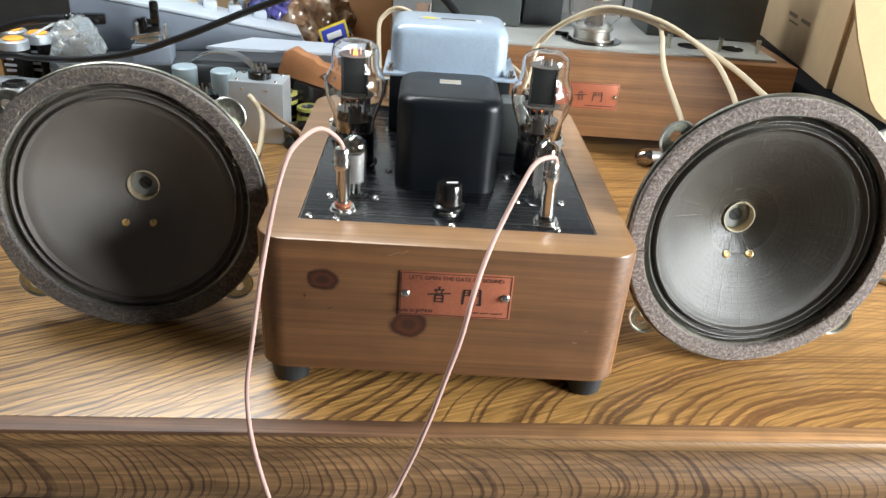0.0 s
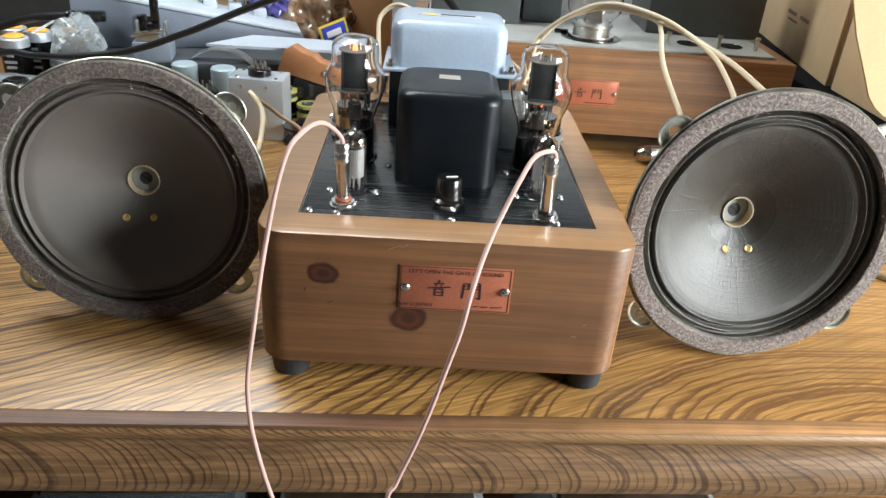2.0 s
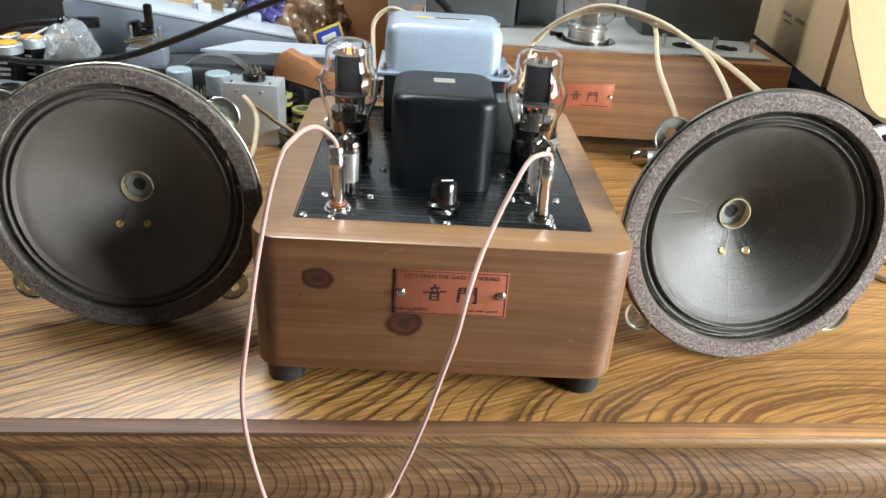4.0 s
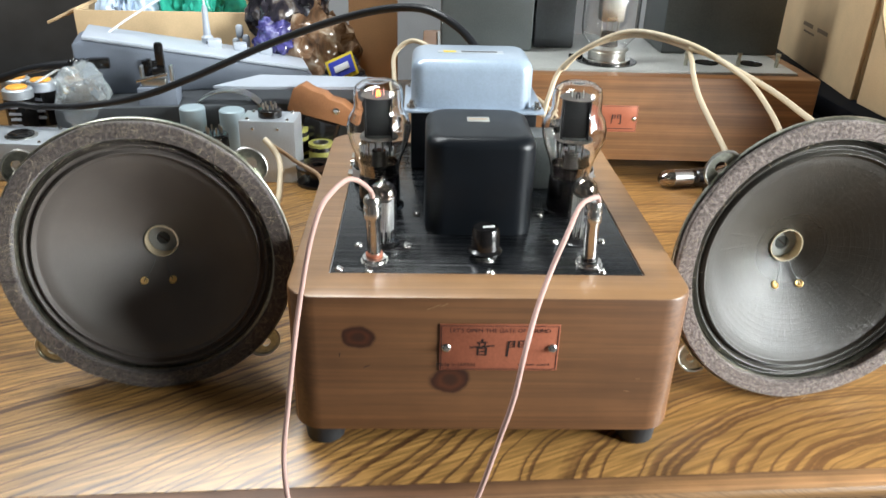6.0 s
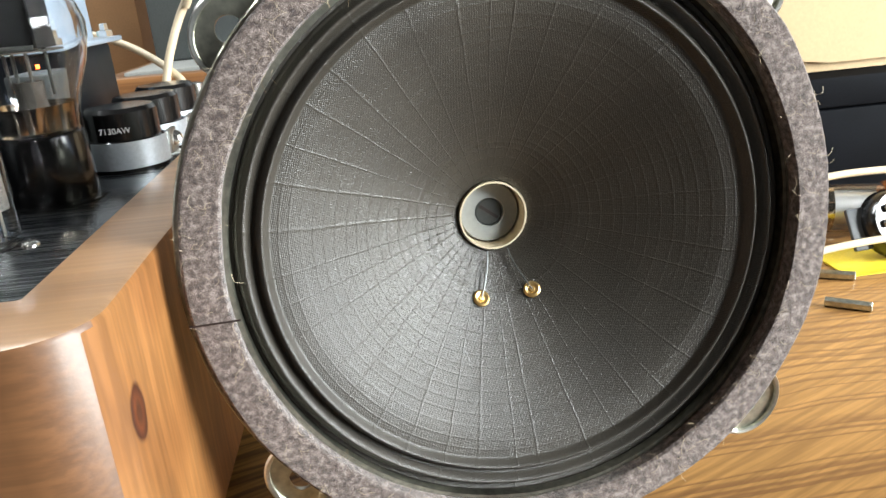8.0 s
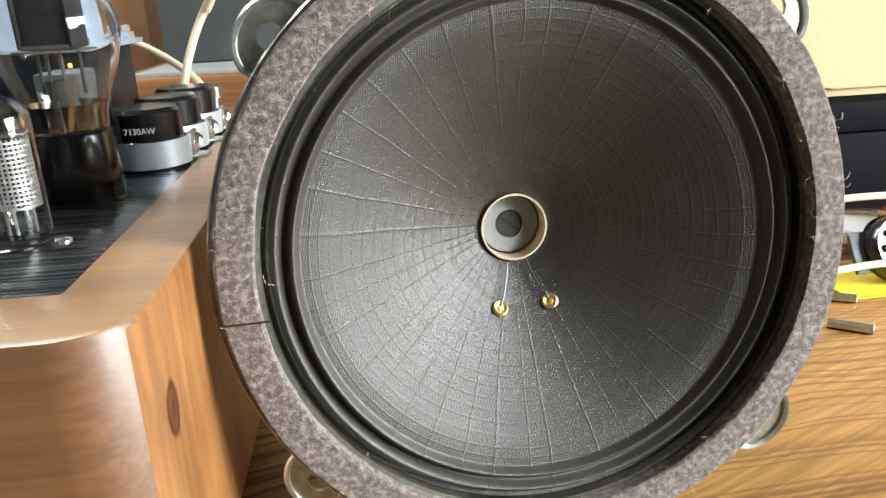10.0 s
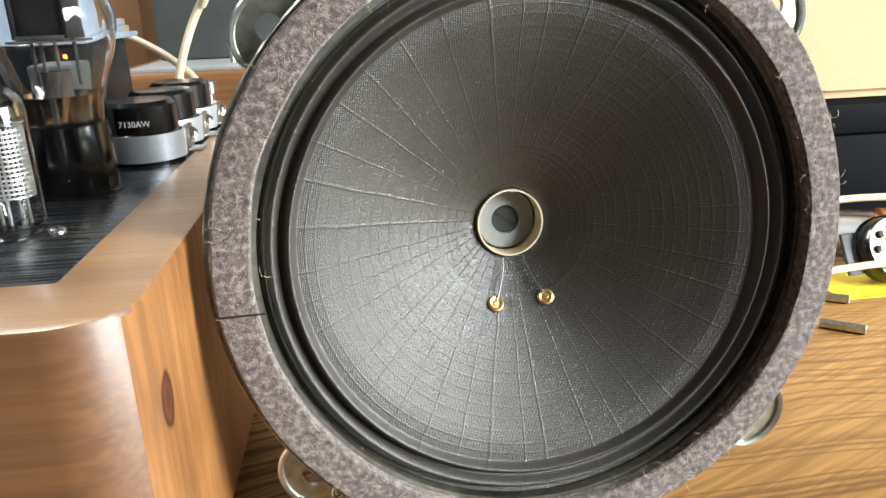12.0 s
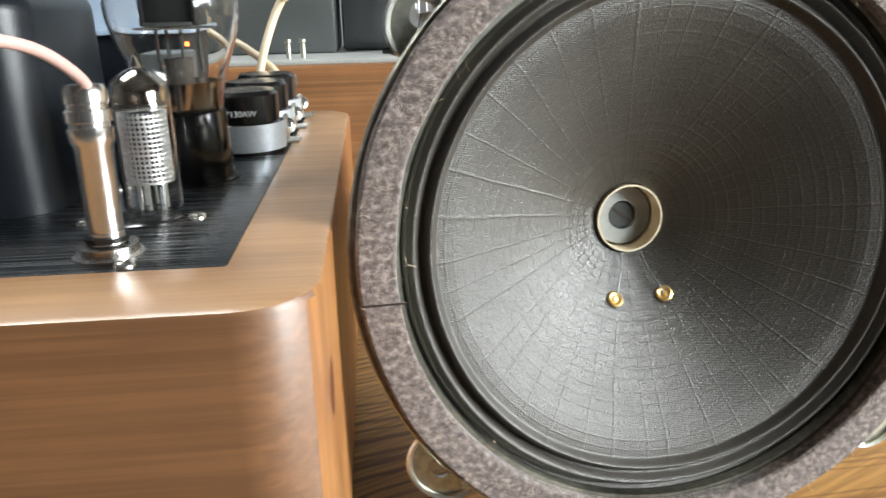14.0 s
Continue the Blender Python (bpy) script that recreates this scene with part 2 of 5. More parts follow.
    mix = op('ADD', op('MULTIPLY', patch.outputs["Fac"], v=0.5), op('MULTIPLY', wv.outputs["Fac"], v=0.5))
    l.new(mix, r.inputs[0])
    l.new(r.outputs[0], b.inputs["Base Color"])
    mr = n.new("ShaderNodeMapRange")
    mr.inputs[1].default_value, mr.inputs[2].default_value, mr.inputs[3].default_value, mr.inputs[4].default_value = 0.02, 0.07, inner, outer
    l.new(rad, mr.inputs[0])
    l.new(mr.outputs[0], b.inputs["Roughness"])
    b.inputs["Specular IOR Level"].default_value = 0.6
    return m


def crinkled_film(name, stops, cells):
    """Crumpled film: patches of several colours, the palest painted as highlights, with a sharp gloss."""
    m, n, l, b = material(name)
    tc, v, w = n.new("ShaderNodeTexCoord"), n.new("ShaderNodeTexVoronoi"), n.new("ShaderNodeTexNoise")
    w.inputs["Scale"].default_value, w.inputs["Detail"].default_value, w.inputs["Distortion"].default_value = cells, 5, 2.0
    v.inputs["Scale"].default_value = cells * 2.2
    l.new(tc.outputs["Object"], v.inputs["Vector"])
    l.new(tc.outputs["Object"], w.inputs["Vector"])
    r = ramp(n, stops)
    l.new(w.outputs["Fac"], r.inputs[0])
    l.new(r.outputs[0], b.inputs["Base Color"])
    b.inputs["Roughness"].default_value = 0.16
    b.inputs["Specular IOR Level"].default_value = 0.7
    bp = n.new("ShaderNodeBump")
    bp.inputs["Strength"].default_value, bp.inputs["Distance"].default_value = 0.8, 0.006
    l.new(v.outputs["Distance"], bp.inputs["Height"])
    l.new(bp.outputs[0], b.inputs["Normal"])
    return m


def felt(name, shade):
    m, n, l, b = material(name)
    tc = n.new("ShaderNodeTexCoord")
    a, c = n.new("ShaderNodeTexNoise"), n.new("ShaderNodeTexNoise")
    a.inputs["Scale"].default_value, a.inputs["Detail"].default_value, a.inputs["Distortion"].default_value = 1000, 7, 3.2
    c.inputs["Scale"].default_value, c.inputs["Detail"].default_value = 420, 5
    for q in (a, c):
        l.new(tc.outputs["Object"], q.inputs["Vector"])
    ad = n.new("ShaderNodeMath")
    ad.operation = 'ADD'
    l.new(a.outputs["Fac"], ad.inputs[0])
    l.new(c.outputs["Fac"], ad.inputs[1])
    h = n.new("ShaderNodeMath")
    h.operation, h.inputs[1].default_value = 'MULTIPLY', 0.5
    l.new(ad.outputs[0], h.inputs[0])
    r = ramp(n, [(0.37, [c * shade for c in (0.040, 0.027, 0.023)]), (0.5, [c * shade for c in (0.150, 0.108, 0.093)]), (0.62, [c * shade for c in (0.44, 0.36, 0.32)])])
    l.new(h.outputs[0], r.inputs[0])
    l.new(r.outputs[0], b.inputs["Base Color"])
    b.inputs["Roughness"].default_value = 0.95
    b.inputs["Sheen Weight"].default_value = 0.3
    bp = n.new("ShaderNodeBump")
    bp.inputs["Strength"].default_value, bp.inputs["Distance"].default_value = 0.9, 0.0015
    l.new(a.outputs["Fac"], bp.inputs["Height"])
    l.new(bp.outputs[0], b.inputs["Normal"])
    return m


M = {
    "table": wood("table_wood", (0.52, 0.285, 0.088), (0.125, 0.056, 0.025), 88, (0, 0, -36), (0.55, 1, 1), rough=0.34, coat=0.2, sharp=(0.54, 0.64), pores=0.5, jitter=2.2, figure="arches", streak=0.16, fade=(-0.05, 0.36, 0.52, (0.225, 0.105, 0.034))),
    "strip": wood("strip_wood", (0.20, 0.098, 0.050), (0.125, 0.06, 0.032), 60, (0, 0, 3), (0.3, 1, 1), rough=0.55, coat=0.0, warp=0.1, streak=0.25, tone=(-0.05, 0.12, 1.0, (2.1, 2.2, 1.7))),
    "bead": wood("bead_wood", (0.30, 0.165, 0.068), (0.085, 0.042, 0.022), 130, (0, 0, 0), (1, 1, 1), rough=0.42, coat=0.08, sharp=(0.5, 0.72), jitter=1.6, figure="waves", streak=0.15, fade=(-0.02, 0.15, 0.6, (0.30, 0.165, 0.068))),
    "apron": wood("apron_wood", (0.245, 0.136, 0.062), (0.082, 0.041, 0.022), 105, (0, 0, 0), (1, 1, 1), rough=0.45, coat=0.05, sharp=(0.66, 0.80), jitter=1.6, figure="waves", streak=0.25),
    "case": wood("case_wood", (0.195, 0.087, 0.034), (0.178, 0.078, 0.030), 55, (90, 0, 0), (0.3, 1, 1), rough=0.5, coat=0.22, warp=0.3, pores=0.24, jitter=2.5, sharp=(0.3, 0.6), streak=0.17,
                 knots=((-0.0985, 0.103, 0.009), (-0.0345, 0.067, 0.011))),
    # light on the top rim put into its paler colour; scratches share it
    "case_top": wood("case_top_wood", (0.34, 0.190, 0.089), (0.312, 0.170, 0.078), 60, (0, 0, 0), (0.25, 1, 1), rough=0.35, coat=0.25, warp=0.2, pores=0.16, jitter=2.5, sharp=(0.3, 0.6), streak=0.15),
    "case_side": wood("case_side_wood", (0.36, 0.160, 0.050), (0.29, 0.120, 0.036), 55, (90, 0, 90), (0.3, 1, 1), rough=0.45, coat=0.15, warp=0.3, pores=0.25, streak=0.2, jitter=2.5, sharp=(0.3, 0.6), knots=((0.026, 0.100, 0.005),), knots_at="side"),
    "case_rear": wood("rear_case_wood", (0.29, 0.138, 0.054), (0.235, 0.105, 0.039), 60, (90, 0, 0), (0.2, 1, 1), rough=0.4, coat=0.2, warp=0.25, pores=0.25, jitter=2.5, sharp=(0.3, 0.6), streak=0.16),
    "blackplate": plain("black_brushed_plate", (0.005, 0.0058, 0.0070), 0.14, 0.0, 0.3, 60, 0.10, brushed=(0.010, 3.2, 1.0), spec=0.9),
    "blackpaint": plain("satin_black_paint", (0.0050, 0.0066, 0.0090), 0.36, 0.0, 0.15, 120, 0.12, spec=0.28),
    "bakelite": plain("black_bakelite", (0.006, 0.0055, 0.0055), 0.2, 0.0, 0.15, 40, 0.03, coat=0.3),
    "rubber": plain("black_rubber", (0.011, 0.012, 0.014), 0.55, 0.0, 0.2, 60, 0.15),
    "blueshell": plain("blue_grey_hammered_paint", (0.36, 0.44, 0.54), 0.32, 0.2, 0.06, 50, 0.08, coat=0.5),
    "chrome": plain("bright_nickel", (0.72, 0.70, 0.67), 0.22, 1.0, 0.05, 60, 0.03),
    "zinc": plain("zinc_plate", (0.62, 0.62, 0.58), 0.3, 1.0, 0.12, 50, 0.08),
    "zincrim": plain("cadmium_plated_steel", (0.50, 0.50, 0.42), 0.33, 1.0, 0.25, 30, 0.08),
    "alu": plain("aluminium_can", (0.50, 0.54, 0.58), 0.42, 0.55, 0.08, 60, 0.08),
    "greyplate": plain("grey_hammertone_plate", (0.34, 0.345, 0.325), 0.45, 0.1, 0.1, 40, 0.12),
    "darkgrey": plain("dark_grey_enamel", (0.075, 0.083, 0.082), 0.4, 0.0, 0.12, 50, 0.1),
    "darkgrey2": plain("slate_enamel", (0.055, 0.06, 0.065), 0.4, 0.0, 0.12, 50, 0.1),
    "copper": plain("copper_tinted_plate", (0.42, 0.135, 0.075), 0.32, 0.35, 0.1, 60, 0.05),
    "ink": plain("dark_ink", (0.025, 0.014, 0.012), 0.5, 0.0, 0.1),
    "coppertrim": plain("bright_copper_line", (0.6, 0.3, 0.18), 0.35, 0.3),
    "felt": felt("felt", 1.0),
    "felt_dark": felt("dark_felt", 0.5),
    "cone": cone_cloth("doped_cone_cloth", 1.0, (0.023, 0.0200, 0.0158), (0.060, 0.0522, 0.041), 0.24, 0.40),
    "cone_brown": cone_cloth("brown_cone_cloth", 0.12, (0.080, 0.068, 0.061), (0.128, 0.110, 0.098), 0.36, 0.42),
    "cream": plain("cream_paper", (0.62, 0.52, 0.36), 0.6, 0, 0.08),
    "plug": plain("grey_pole_cap", (0.33, 0.34, 0.33), 0.4, 0.2, 0.06),
    "plugdark": plain("dark_screw", (0.09, 0.095, 0.09), 0.35, 0.6, 0.1),
    "brass": plain("brass", (0.85, 0.58, 0.24), 0.42, 1.0, 0.08),
    "pinkwire": plain("pink_cotton_wire", (0.46, 0.285, 0.245), 0.65, 0, 0.06, 90, 0.15),
    "creamwire": plain("cream_wire", (0.58, 0.47, 0.32), 0.45, 0, 0.05),
    "brownwire": plain("tan_wire", (0.42, 0.28, 0.16), 0.5, 0, 0.08),
    "blackwire": plain("black_cable", (0.009, 0.010, 0.012), 0.36, 0, 0.1),
    "whitewire": plain("white_cable", (0.65, 0.66, 0.68), 0.45, 0, 0.05),
    "glass": glass("clear_glass"),
    "anode": plain("carbonised_anode", (0.009, 0.009, 0.0095), 0.45, 0.0, 0.15, spec=0.3),
    "getter": plain("getter_mirror", (0.42, 0.36, 0.30), 0.08, 1.0, 0.2, 20, 0),
    "mica": plain("mica", (0.05, 0.044, 0.038), 0.75, 0, 0.1, spec=0.15),
    "glow": plain("glowing_filament", (0.6, 0.1, 0.02), 0.5, emit=(1.0, 0.13, 0.02, 6.0)),
    "shield": plain("nickel_mesh", (0.60, 0.60, 0.59), 0.38, 1.0, 0.1, 60, 0.1),
    # one card, two tones: sides raised, lit front and flap lowered, for their light
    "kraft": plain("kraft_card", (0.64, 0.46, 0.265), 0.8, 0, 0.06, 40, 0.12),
    "kraftlit": plain("lit_face_kraft_card", (0.43, 0.31, 0.17), 0.8, 0, 0.04, 40, 0.12),
    "kraftdark": plain("brown_card", (0.46, 0.25, 0.115), 0.8, 0, 0.06, 40, 0.12),
    "stripgrey": plain("grey_plastic", (0.17, 0.195, 0.24), 0.5, 0, 0.06),
    "stripwhite": plain("pale_plastic", (0.42, 0.46, 0.52), 0.45, 0, 0.05),
    "paper": plain("white_paper", (0.40, 0.44, 0.50), 0.6, 0, 0.04),
    "capblue": plain("pale_blue_can", (0.36, 0.45, 0.49), 0.4, 0.1, 0.06),
    "leather": plain("brown_wooden_grip", (0.30, 0.13, 0.055), 0.5, 0, 0.15),
    "orange": plain("orange_cap", (0.85, 0.38, 0.05), 0.5, 0, 0.06),
    "yellow": plain("yellow_card", (0.75, 0.55, 0.03), 0.5, 0, 0.06),
    "yellowgreen": plain("yellow_tape", (0.23, 0.22, 0.05), 0.5, 0, 0.1),
    "logoblue": plain("blue_print", (0.05, 0.07, 0.45), 0.35, 0, 0.08),
    "white": plain("white_print", (0.8, 0.8, 0.8), 0.5, 0, 0.04),
    "green": plain("green_film", (0.05, 0.55, 0.40), 0.25, 0, 0.25, 10, 0.3),
    "bluefilm": plain("pale_blue_film", (0.45, 0.55, 0.68), 0.3, 0, 0.15, 10, 0.3),
    # the pale ends of these ramps are highlights painted on the crinkles
    "bagdark": crinkled_film("dark_plastic_film", [(0.3, (0.01, 0.01, 0.014)), (0.5, (0.04, 0.035, 0.045)), (0.58, (0.16, 0.13, 0.11)), (0.72, (0.5, 0.5, 0.55))], 22),
    "bagbrown": crinkled_film("brown_plastic_film", [(0.32, (0.05, 0.03, 0.02)), (0.46, (0.20, 0.11, 0.06)), (0.58, (0.38, 0.27, 0.18)), (0.7, (0.6, 0.52, 0.42))], 20),
    "bagpurple": crinkled_film("purple_plastic_film", [(0.35, (0.02, 0.02, 0.08)), (0.52, (0.09, 0.08, 0.28)), (0.7, (0.35, 0.35, 0.55))], 24),
    "blackcase": plain("black_case", (0.005, 0.0055, 0.007), 0.6, 0, 0.2, spec=0.05),
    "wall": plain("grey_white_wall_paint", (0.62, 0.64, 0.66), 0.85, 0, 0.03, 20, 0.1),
    # for walls and ceiling out of view, darkened to cut bounced light
    "unseen": plain("dark_unseen_wall", (0.06, 0.058, 0.056), 0.85, 0, 0.05, 20, 0.1),
    "floor": plain("grey_floor", (0.12, 0.11, 0.10), 0.7, 0, 0.15),
    "cabinet": plain("dark_steel_cabinet", (0.07, 0.068, 0.066), 0.5, 0.1, 0.1),
    "print": plain("faded_print", (0.22, 0.15, 0.09), 0.8, 0, 0.1),
    "amber": plain("brown_bakelite", (0.20, 0.07, 0.02), 0.25, 0, 0.15, coat=0.4),
}


# ---- mesh tools ----
def link(name, bm, mat, parent=None, label="", smooth=True):
    me = bpy.data.meshes.new(name)
    bm.normal_update()
    bm.to_mesh(me)
    bm.free()
    if mat is not None:
        me.materials.append(mat)
    if smooth:
        me.set_sharp_from_angle(angle=radians(38))
    ob = new(name, me)
    if parent is not None:
        ob.parent = parent
    if label:
        ob["label"] = label
    return ob


def smoothed(bm):
    for f in bm.faces:
        f.smooth = True
    return bm


def part(name, bm, mat, parent, label=""):
    return link(name, smoothed(bm), mat, parent, label)


def thing(name, m, label, category, group="", kind=""):
    ob = new(name)
    ob.empty_display_size = 0.02
    ob.matrix_world = m
    return tagged(ob, label, category, group, kind)


def solo(name, bm, mat, label, category, m=None, group="", kind=""):
    ob = link(name, smoothed(bm), mat)
    if m is not None:
        ob.matrix_world = m
    return tagged(ob, label, category, group, kind)


def block(size, at=(0, 0, 0), bevel=0.0, seg=2, bm=None, turn=None):
    """A box by size and middle, with rounded edges."""
    b = bmesh.new()
    bmesh.ops.create_cube(b, size=1)
    bmesh.ops.scale(b, vec=size, verts=b.verts)
    if bevel:
        bmesh.ops.bevel(b, geom=b.edges[:], offset=bevel, segments=seg, profile=0.5, affect='EDGES')
    if turn is not None:
        bmesh.ops.transform(b, matrix=turn, verts=b.verts)
    bmesh.ops.translate(b, vec=at, verts=b.verts)
    return join(bm, b)


def join(bm, b):
    if bm is None:
        return b
    me = bpy.data.meshes.new("joined")
    b.to_mesh(me)
    bm.from_mesh(me)
    b.free()
    bpy.data.meshes.remove(me)
    return bm


def lathe(profile, seg=32, at=(0, 0, 0), bm=None, m=None, closed=False):
    """A body of revolution about z, from (radius, height) pairs; a radius of 0 closes it."""
    b = bmesh.new()
    rings = []
    for r, z in profile:
        if r <= 1e-6:
            rings.append([b.verts.new((0, 0, z))])
        else:
            rings.append([b.verts.new((r * math.cos(2 * math.pi * i / seg), r * math.sin(2 * math.pi * i / seg), z)) for i in range(seg)])
    pairs = list(zip(rings, rings[1:]))
    if closed:
        pairs.append((rings[-1], rings[0]))
    for p, q in pairs:
        for i in range(seg):
            j = (i + 1) % seg
            if len(p) == 1 and len(q) == 1:
                continue
            if len(p) == 1:
                b.faces.new((p[0], q[i], q[j]))
            elif len(q) == 1:
                b.faces.new((p[i], q[0], p[j]))
            else:
                b.faces.new((p[i], q[i], q[j], p[j]))
    bmesh.ops.recalc_face_normals(b, faces=b.faces)
    if m is not None:
        bmesh.ops.transform(b, matrix=m, verts=b.verts)
    bmesh.ops.translate(b, vec=at, verts=b.verts)
    return join(bm, b)


def rod(r, h, at=(0, 0, 0), seg=20, bevel=0.0, bm=None, m=None):
    """An upright round bar from at, with rounded rims."""
    e = min(bevel, r * 0.5, h * 0.5)
    p = [(0, 0), (r - e, 0), (r, e), (r, h - e), (r - e, h), (0, h)] if e else [(0, 0), (r, 0), (r, h), (0, h)]
    return lathe(p, seg, at, bm, m)


def smooth_path(points, per=8):
    """Points on a smooth line through the given ones."""
    P = [Vector(p) for p in points]
    out = []
    for i in range(len(P) - 1):
        a, b, c, d = P[max(i - 1, 0)], P[i], P[i + 1], P[min(i + 2, len(P) - 1)]
        for k in range(per):
            t = k / per
            out.append(0.5 * ((2 * b) + (c - a) * t + (2 * a - 5 * b + 4 * c - d) * t * t + (3 * b - a - 3 * c + d) * t ** 3))
    out.append(P[-1])
    return out


def hose(points, r, seg=10, per=8, bm=None):
    """A round cable along a smooth line."""
    P = smooth_path(points, per)
    b = bmesh.new()
    side = None
    rings = []
    for i, p in enumerate(P):
        d = (P[min(i + 1, len(P) - 1)] - P[max(i - 1, 0)]).normalized()
        if side is None:
            side = d.orthogonal().normalized()
        side = (side - d * side.dot(d)).normalized()
        up = d.cross(side)
        rings.append([b.verts.new(p + r * (math.cos(2 * math.pi * k / seg) * side + math.sin(2 * math.pi * k / seg) * up)) for k in range(seg)])
    for p, q in zip(rings, rings[1:]):
        for k in range(seg):
            b.faces.new((p[k], p[(k + 1) % seg], q[(k + 1) % seg], q[k]))
    b.faces.new(rings[0][::-1])
    b.faces.new(rings[-1])
    bmesh.ops.recalc_face_normals(b, faces=b.faces)
    return join(bm, b)


def rounded(x0, x1, y0, y1, r, seg=8):
    """The outline of a rectangle with round corners."""
    pts = []
    for cx, cy, a0 in ((x1 - r, y1 - r, 0), (x0 + r, y1 - r, 90), (x0 + r, y0 + r, 180), (x1 - r, y0 + r, 270)):
        for k in range(seg + 1):
            a = radians(a0 + 90 * k / seg)
            pts.append((cx + r * math.cos(a), cy + r * math.sin(a)))
    return pts


def stack(outlines, cap0=True, cap1=True):
    """A skin over outlines with the same number of points: (points, z) from below to above."""
    b = bmesh.new()
    rings = [[b.verts.new((x, y, z)) for x, y in pts] for pts, z in outlines]
    n = len(rings[0])
    for p, q in zip(rings, rings[1:]):
        for i in range(n):
            b.faces.new((p[i], p[(i + 1) % n], q[(i + 1) % n], q[i]))
    if cap0:
        b.faces.new(rings[0][::-1])
    if cap1:
        b.faces.new(rings[-1])
    return b


def soft_case(x0, x1, y0, y1, z0, z1, r, top, seg=8):
    """A drawn metal cover: upright walls with round corners and a softly rounded top rim."""
    rows = [(rounded(x0, x1, y0, y1, r, seg), z0)]
    for k in range(7):
        a = radians(90 * k / 6)
        i = top * (1 - math.cos(a))
        rows.append((rounded(x0 + i, x1 - i, y0 + i, y1 - i, max(r - i * 0.5, 0.002), seg), z1 - top + top * math.sin(a)))
    return stack(rows)


def lettering(name, text, size, mat, parent, m, wide=1.0, bold=0.0):
    """Printed words as thin raised type."""
    cu = bpy.data.curves.new(name, 'FONT')
    cu.body, cu.size, cu.align_x, cu.align_y, cu.extrude, cu.offset = text, size, 'CENTER', 'CENTER', 0.00008, bold
    tmp = bpy.data.objects.new(name, cu)
    me = bpy.data.meshes.new_from_object(tmp)
    bpy.data.objects.remove(tmp)
    bpy.data.curves.remove(cu)
    me.materials.clear()
    me.materials.append(mat)
    ob = new(name, me)
    ob.parent = parent
    ob.matrix_local = m @ Matrix.Diagonal((wide, 1, 1, 1))
    return ob


def screw(parent, at, r=0.0032, m=None, name="screw", mat=None):
    b = lathe([(0, 0), (r, 0), (r, 0.0008), (r * 0.75, 0.0018), (r * 0.3, 0.0022), (0, 0.0022)], 14)
    for a in (0, 90):
        block((r * 1.3, r * 0.28, 0.0004), (0, 0, 0.0023), 0, 1, b, pose(0, 0, 0, 0, 0, a + 20))
    ob = part(name, b, mat or M["chrome"], parent)
    ob.matrix_local = (m or Matrix.Identity(4)) if m else Matrix.Translation(at)
    if m:
        ob.matrix_local = Matrix.Translation(at) @ m
    return ob


FRONT = pose(0, 0, 0, 90, 0, 0)


# ---- the room ----
def room():
    x0, x1, y0, y1, z0, z1 = -1.8, 1.8, -2.2, 1.75, -0.72, 1.7
    solo("floor", block((3.8, 4.15, 0.1), (0, -0.22, z0 - 0.05)), M["floor"], "dark grey workroom floor", "floor", kind="structure")
    # ceiling and all walls but the north one are unseen, dark against fill
    solo("ceiling", block((3.8, 4.15, 0.1), (0, -0.22, z1 + 0.05)), M["unseen"], "unseen ceiling, coloured dark to limit bounced light", "ceiling", kind="structure")
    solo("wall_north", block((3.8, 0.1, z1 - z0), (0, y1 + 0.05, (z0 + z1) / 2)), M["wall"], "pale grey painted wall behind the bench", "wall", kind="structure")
    solo("wall_south", block((3.8, 0.1, z1 - z0), (0, y0 - 0.05, (z0 + z1) / 2)), M["unseen"], "unseen wall, coloured dark to limit bounced light", "wall", kind="structure")
    solo("wall_west", block((0.1, 3.95, z1 - z0), (x0 - 0.05, -0.22, (z0 + z1) / 2)), M["unseen"], "unseen wall, coloured dark to limit bounced light", "wall", kind="structure")
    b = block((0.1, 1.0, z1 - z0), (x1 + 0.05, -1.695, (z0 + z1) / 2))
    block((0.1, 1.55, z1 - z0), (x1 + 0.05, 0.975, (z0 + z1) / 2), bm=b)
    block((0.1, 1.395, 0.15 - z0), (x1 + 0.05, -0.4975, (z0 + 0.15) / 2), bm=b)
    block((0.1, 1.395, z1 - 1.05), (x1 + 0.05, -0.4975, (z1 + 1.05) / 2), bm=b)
    solo("wall_east", b, M["unseen"], "unseen wall with a window opening, coloured dark to limit bounced light", "wall", kind="structure")


room()


